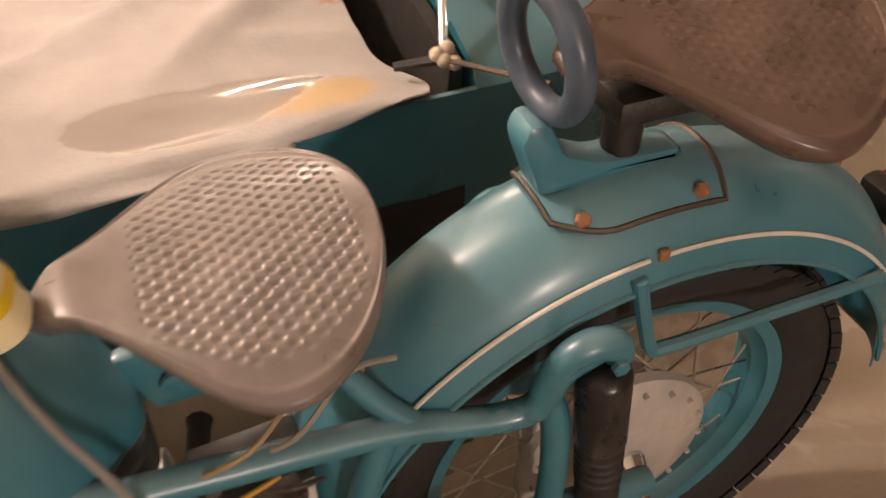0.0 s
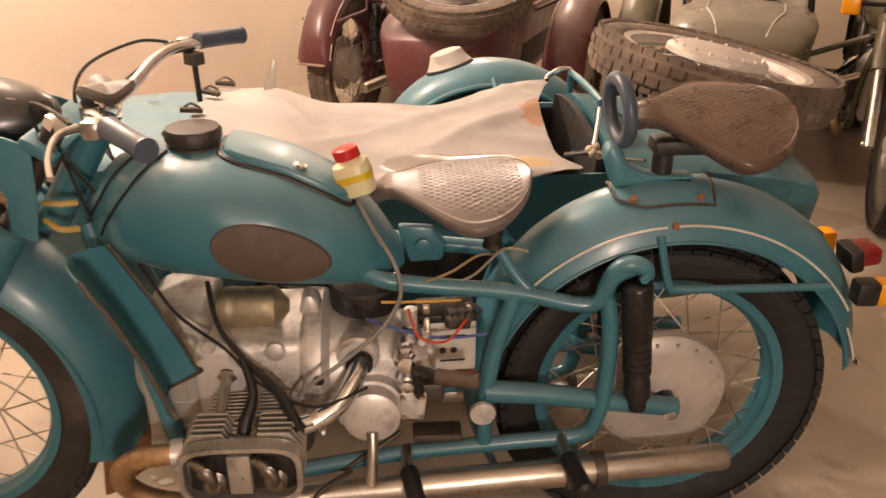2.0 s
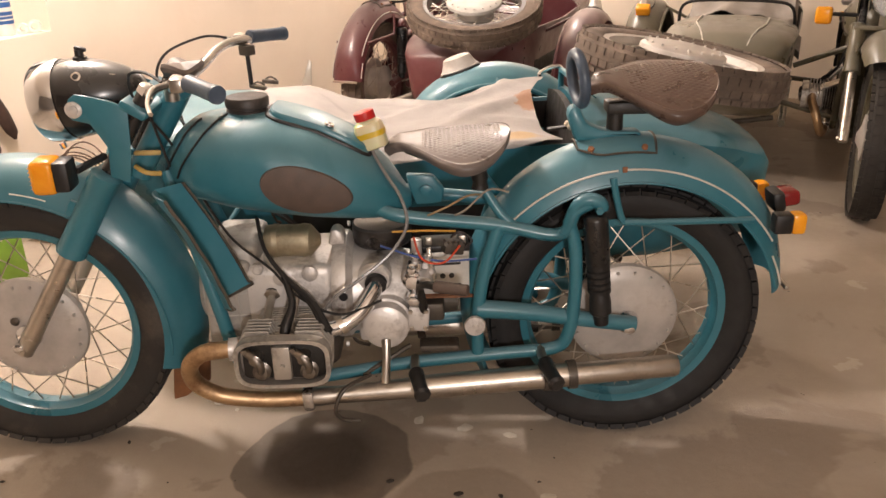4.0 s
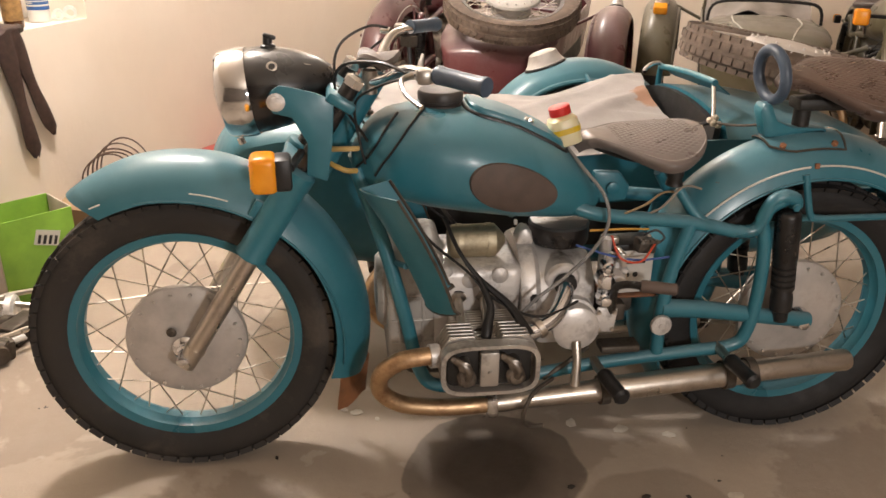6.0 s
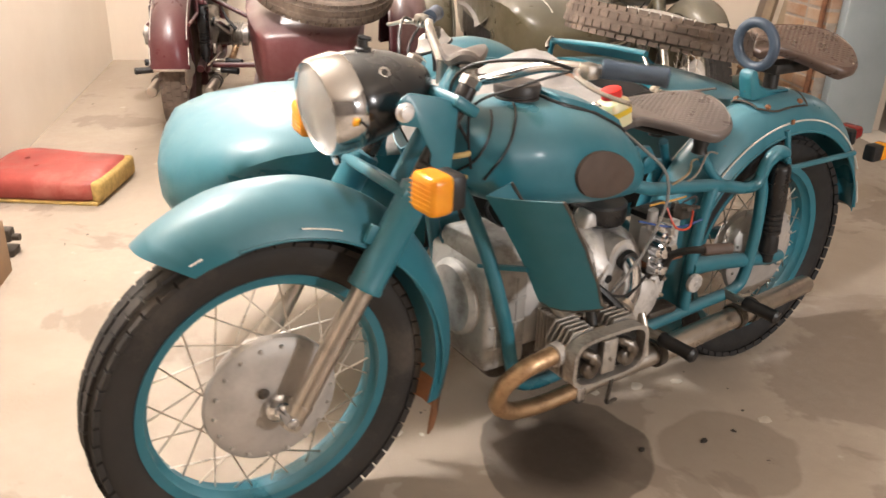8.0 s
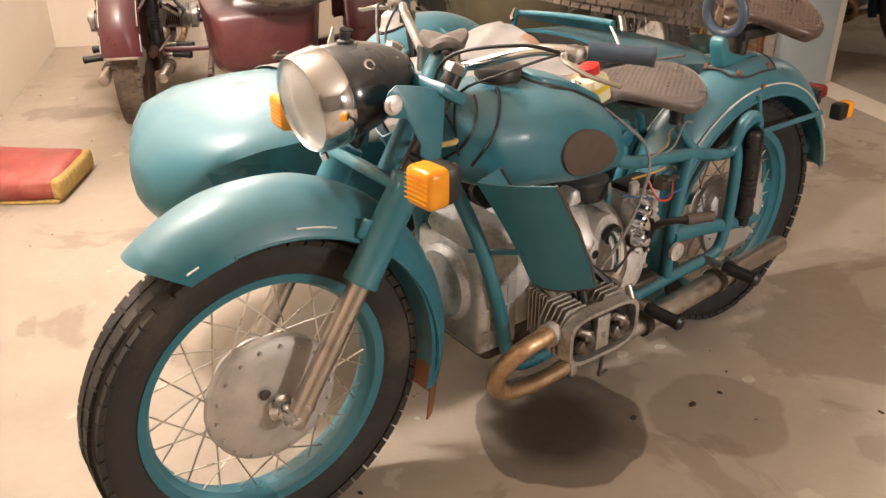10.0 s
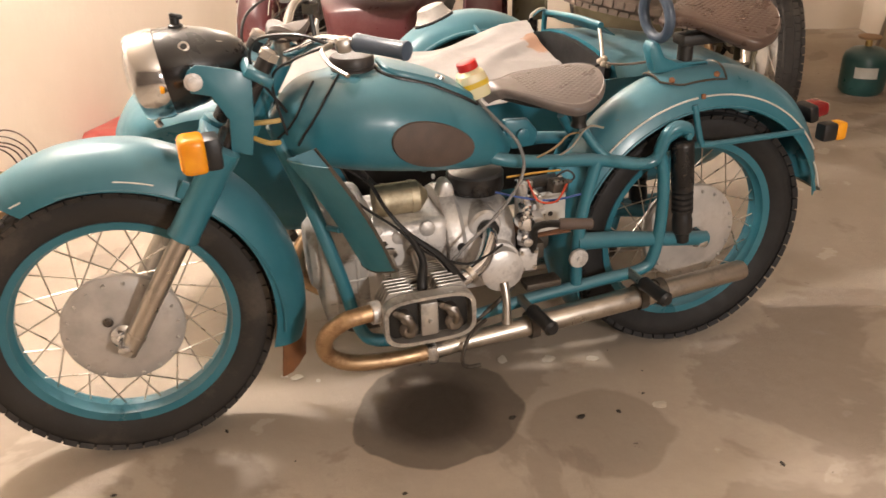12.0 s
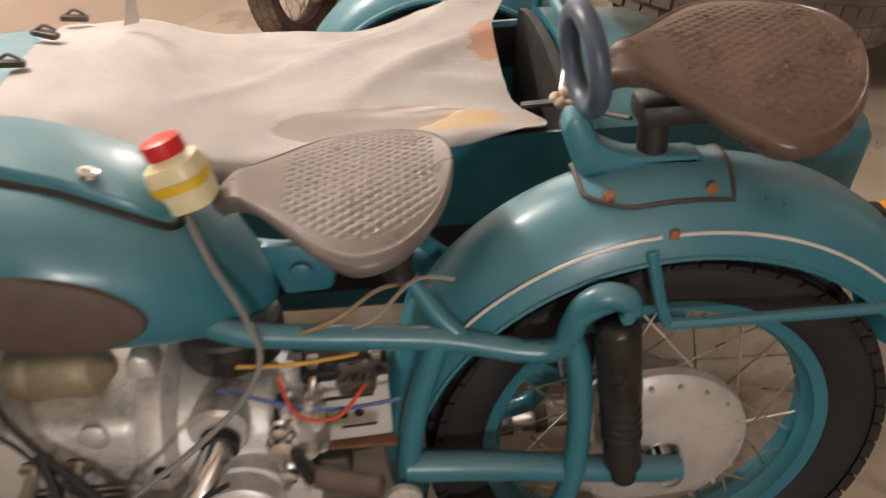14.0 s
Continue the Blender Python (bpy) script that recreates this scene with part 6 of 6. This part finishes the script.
for k in range(12):
    x, y = -0.93 + 0.30 * rnd.random(), 0.52 + 0.34 * rnd.random()
    if k % 4 == 0:
        bm = lathe([(0.05, 0), (0.06, 0.01), (0.06, 0.03), (0.02, 0.035), (0.02, 0.06)], Matrix(), 20)
        for q in range(8):
            rod((0.02 * math.cos(q * 0.785), 0.02 * math.sin(q * 0.785), 0.04), (0.058 * math.cos(q * 0.785), 0.058 * math.sin(q * 0.785), 0.034), 0.004, 6, bm)
        single("brake_drum", bm, ALLOY if k else GRIME, pose(x, y, 0.0 + 0.03, 55, 10 * k, 30 * k), "old alloy brake drum in a heap of parts", "machine part", "heap of parts")
    elif k % 4 == 1:
        bm = tube([(-0.16, 0, 0.02), (-0.05, 0.05, 0.03), (0.06, 0.03, 0.06), (0.16, -0.06, 0.04)], 0.010, 8, 4)
        box((0.05, 0.03, 0.012), pose(-0.15, 0, 0.02), 0.003, bm)
        single("bent_tube", bm, STEEL, pose(x, y, 0.01, 0, 0, 50 * k), "bent steel tube in a heap of parts", "machine part", "heap of parts")
    elif k % 4 == 2:
        bm = box((0.12, 0.08, 0.07), pose(0, 0, 0.035, 0, 0, 0), 0.012)
        lathe([(0.035, 0), (0.03, 0.04)], axis((0, -0.03, 0.04), (0, -0.2, 0.05)), 16, bm)
        single("gear_casing", bm, GRIME, pose(x, y, 0, 4, 6, 40 * k), "oily cast casing in a heap of parts", "machine part", "heap of parts")
    else:
        bm = plate([(-0.12, 0), (0.10, 0.0), (0.14, 0.03), (0.05, 0.05), (-0.10, 0.035)], 0.02, Matrix(), 0.004)
        for q in (-0.08, 0.0, 0.07):
            lathe([(0.012, 0), (0.012, 0.025)], axis((q, -0.01, 0.02), (q, -1, 0.02)), 12, bm)
        single("bracket", bm, ALLOY, pose(x, y, 0.01, -50, 0, 33 * k), "cast bracket in a heap of parts", "machine part", "heap of parts")
vise = bmesh.new()
box((0.16, 0.07, 0.03), pose(0, 0, 0.015), 0.006, vise)
box((0.05, 0.06, 0.09), pose(-0.04, 0, 0.07), 0.008, vise)
box((0.05, 0.05, 0.05), pose(0.05, 0, 0.08), 0.008, vise)
rod((-0.12, 0, 0.07), (0.10, 0, 0.07), 0.014, 10, vise)
single("cast_iron_fitting", vise, GRIME, pose(-0.37, 1.82, 0, 0, 0, -30), "dark cast iron fitting on the floor", "machine part")

def crumb(name, at, size, mat, label, category, group, seed):
    """A small uneven lump lying on the floor."""
    rg, bm = random.Random(seed), bmesh.new()
    bmesh.ops.create_icosphere(bm, subdivisions=1, radius=1)
    for v in bm.verts:
        v.co = Vector((v.co.x * size[0], v.co.y * size[1], (v.co.z + 1) * size[2] / 2)) * rg.uniform(0.75, 1.1)
        v.co.z = max(v.co.z, 0)
    single(name, bm, mat, pose(at[0], at[1], 0.0005, 0, 0, rg.uniform(0, 180)), label, category, group)


GRIT = plain("dark_grit", (0.035, 0.028, 0.022), 0.8, 0.3, 40)
CHALK = plain("pale_flake", (0.50, 0.45, 0.38), 0.8, 0.15, 40)
for k, (x, y, w) in enumerate(((1.073, -0.296, 0.010), (1.176, -0.308, 0.007), (0.174, -0.045, 0.006), (0.56, -0.42, 0.006), (1.45, -0.62, 0.007), (0.90, -0.24, 0.009), (-0.10, -0.20, 0.006))):
    crumb("grit", (x, y), (w * 1.5, w, w * 0.6), GRIT, "dark crumb of grit on the concrete", "grit", "grit on the floor", 20 + k)
for k, (x, y, w) in enumerate(((0.384, 0.134, 0.016), (0.350, 0.150, 0.009), (1.293, -0.318, 0.020), (0.44, 0.10, 0.008), (0.97, 0.02, 0.018), (1.10, -0.02, 0.022), (1.22, -0.06, 0.016))):
    crumb("plaster_flake", (x, y), (w * 1.4, w, 0.008 if k < 2 else 0.004), CHALK, "pale flake of plaster lying on the concrete", "plaster flake", "flakes on the floor", 40 + k)

# ---- red cushion ----
RED_VINYL = plain("worn_red_vinyl", (0.34, 0.062, 0.050), 0.5, 0.25, 7, 0.3, dust_toplight=(0.42, 0.17, 0.14), dust_at=0.52)
FOAM = plain("yellow_foam", (0.46, 0.31, 0.10), 0.95, 0.25, 40, 0.8)
cu = thing("seat_cushion", pose(-0.05, 2.45, 0, 0, 0, -34), "worn red vinyl seat cushion with yellow foam showing", "cushion")
rows = []
for h, inset in ((0.012, 0.02), (0.03, 0.0), (0.085, 0.0), (0.108, 0.012), (0.120, 0.05), (0.122, 0.11), (0.121, 0.20)):
    row = []
    for k in range(64):
        a = 2 * math.pi * k / 64
        ca, sa = math.cos(a), math.sin(a)
        x, y = (0.275 - inset) * math.copysign(abs(ca) ** 0.28, ca), (0.21 - min(inset, 0.19)) * math.copysign(abs(sa) ** 0.28, sa)
        row.append((x, y, h + (0.010 * math.sin(11 * x) * math.cos(13 * y) if h > 0.09 else 0)))
    rows.append(row)
bm = skin(bmesh.new(), rows)
bmesh.ops.recalc_face_normals(bm, faces=bm.faces)
part("cushion_cover", bm, RED_VINYL, cu, "", 60)
part("foam_edge", box((0.05, 0.40, 0.092), pose(0.262, 0, 0.058), 0.02, None, 3), FOAM, cu, "yellow foam edge")
part("foam_base", box((0.54, 0.415, 0.016), pose(0, 0, 0.009), 0.007), FOAM, cu)
for k in range(4):
    part("cushion_button", lathe([(0.012, 0), (0.010, 0.005), (0.002, 0.007)], pose(-0.14 + 0.09 * k, 0.05 * (-1) ** k, 0.118), 12), RED_VINYL, cu)

# ---- the right side: gas bottle, planks, pier, post ----
DARK_TEAL = paint("dark_green_enamel", (0.018, 0.085, 0.08), 0.4)
gas = thing("gas_cylinder", pose(3.84, 1.86, 0), "dark green gas cylinder with a white label", "gas cylinder")
part("cylinder_shell", lathe([(0.10, 0), (0.118, 0.02), (0.122, 0.06), (0.122, 0.19), (0.112, 0.225), (0.08, 0.25), (0.03, 0.262)], Matrix(), 36), DARK_TEAL, gas)
part("foot_ring", lathe([(0.095, 0), (0.095, 0.03), (0.09, 0.03), (0.09, 0)], Matrix(), 32, None, True), DARK_TEAL, gas)
part("valve", lathe([(0.018, 0.255), (0.018, 0.30), (0.03, 0.302), (0.03, 0.312), (0.012, 0.314)], Matrix(), 16), metal("brass", (0.55, 0.40, 0.16), 0.4), gas, "brass valve")
part("collar", lathe([(0.055, 0.305), (0.06, 0.31), (0.06, 0.318), (0.002, 0.32)], Matrix(), 24), CARD, gas)
lb = []
for z in (0.105, 0.165):
    lb.append([(0.1235 * math.cos(a), 0.1235 * math.sin(a), z) for a in np.linspace(radians(205), radians(262), 10)])
part("label", sheet(lb, 0.0006), PAPER, gas)
WOOD = plain("raw_plank", (0.36, 0.27, 0.18), 0.7, 0.2, 8, 0.3)
for k, (u, v, w, t, z, mt) in enumerate(((4.30, 1.30, 0.10, 0.025, 1.5, WOOD), (4.33, 1.44, 0.08, 0.03, 1.7, WOOD), (4.36, 1.56, 0.14, 0.025, 1.35, plain("dark_plank", (0.09, 0.06, 0.04), 0.7, 0.3, 8)), (4.33, 1.17, 0.12, 0.02, 1.6, plain("grey_plank", (0.20, 0.15, 0.11), 0.7, 0.3, 8)))):
    single("plank", box((t, w, z), Matrix.Translation((0, 0, z / 2)), 0.003), mt, Matrix.Translation(room(u, v, 0.008)) @ Matrix.Rotation(-A, 4, "Z") @ Matrix.Rotation(radians(9), 4, "Y"), "rough plank leaning on the partition", "plank", "leaning planks")
PAINTED = paint("pale_blue_paint", (0.42, 0.48, 0.50), 0.4, (0.3, 0.25, 0.2), 0.45)
post = thing("door_1", Matrix.Translation(room(4.56, 2.05, 0)) @ Matrix.Rotation(-A, 4, "Z"), "pale blue painted door post of the doorway", "door frame", kind="structure")
part("door_post", box((0.34, 0.07, 2.14), Matrix.Translation((0.02, 0, 1.072)), 0.005), PAINTED, post)
part("pipe", rod((-0.24, 0.06, 0.003), (-0.24, 0.06, 2.5), 0.016, 10), RUSTY, post, "rusty pipe")

# olive machine: canvas over its cockpit, spare lamp
GREY_CLOTH = plain("grey_cloth", (0.26, 0.235, 0.215), 0.85, 0.2, 8, 0.4)
cl2 = []
for i in range(25):
    u = i / 24
    row = []
    for j in range(25):
        w = j / 24
        y = 0.34 + 0.64 * w
        x = 0.66 + 0.85 * u
        z = 0.79 + 0.30 * max(0, u - 0.35) ** 0.8 - 0.10 * abs(w - 0.5) ** 2 * 4 * (1 if u < 0.3 else 0.5) + 0.012 * math.sin(11 * w + 5 * u) + 0.01 * math.sin(23 * w)
        if w < 0.06 or w > 0.94:
            z -= 0.30 * (0.3 + u)
        row.append((x, y, z))
    cl2.append(row)
ob = single("cloth_cover", sheet(cl2, 0.004), GREY_CLOTH, M3, "grey cloth draped over the olive sidecar", "cover", smooth=70)
bar = tube([(0.60, 0.38, 0.72), (0.56, 0.40, 0.83), (0.54, 0.50, 0.86), (0.54, 0.80, 0.86), (0.56, 0.92, 0.83), (0.60, 0.94, 0.72)], 0.008, 8, 4)
part("grab_bar", bar, CABLE, olive)
for y in (0.50, 0.82):
    part("pinstripe", tube([(x, 0.66 + (y - 0.66) * min(1, 0.5 + x * 1.6), tub_section(x)[2] + (tub_section(x)[3] - tub_section(x)[2]) * 0.86 + 0.004) for x in (0.06, 0.12, 0.2, 0.3, 0.42, 0.55)], 0.004, 6, 3), WHITE_LINE, olive)
part("mudguard_lamp", box((0.05, 0.08, 0.055), pose(1.02, 1.2, 0.745, 0, -35, 0), 0.01), AMBER, olive, "amber lamp on the sidecar mudguard")
BRICK = Nodes("red_brick", 0.85)
oi = BRICK.tree.nodes.new("ShaderNodeObjectInfo")
BRICK.colour(BRICK.mix(BRICK.ramp(BRICK.noise(9, 6), 0.35, 0.7, 0, 0.8), BRICK.mix(oi.outputs["Random"], (0.33, 0.17, 0.09), (0.45, 0.29, 0.18)), (0.52, 0.42, 0.33)))
BRICK.bump(BRICK.noise(50, 5), 0.5, 0.004)
BRICK = BRICK.mat
pier = single("brick_pier", box((0.30, 0.44, 2.2), Matrix.Translation((0.0, 0, 1.1))), plain("mortar", (0.36, 0.31, 0.26), 0.9, 0.15, 30, 0.4), Matrix.Translation(room(4.50, 1.785, 0)) @ Matrix.Rotation(-A, 4, "Z"), "rough red brick pier at the doorway", "pier", kind="structure", smooth=0)
bmesh_b = box((0.31, 0.216, 0.066), Matrix(), 0.005, None, 1)
whole = bpy.data.meshes.new("brick")
bmesh_b.to_mesh(whole)
bmesh_b.free()
whole.materials.append(BRICK)
rnd = random.Random(4)
for row in range(28):
    for k in range(2):
        b = new("brick", whole)
        b.parent = pier
        b.matrix_basis = pose(rnd.uniform(-0.004, 0.004), -0.113 + 0.226 * k, 0.038 + 0.078 * row, 0, 0, rnd.uniform(-1, 1))
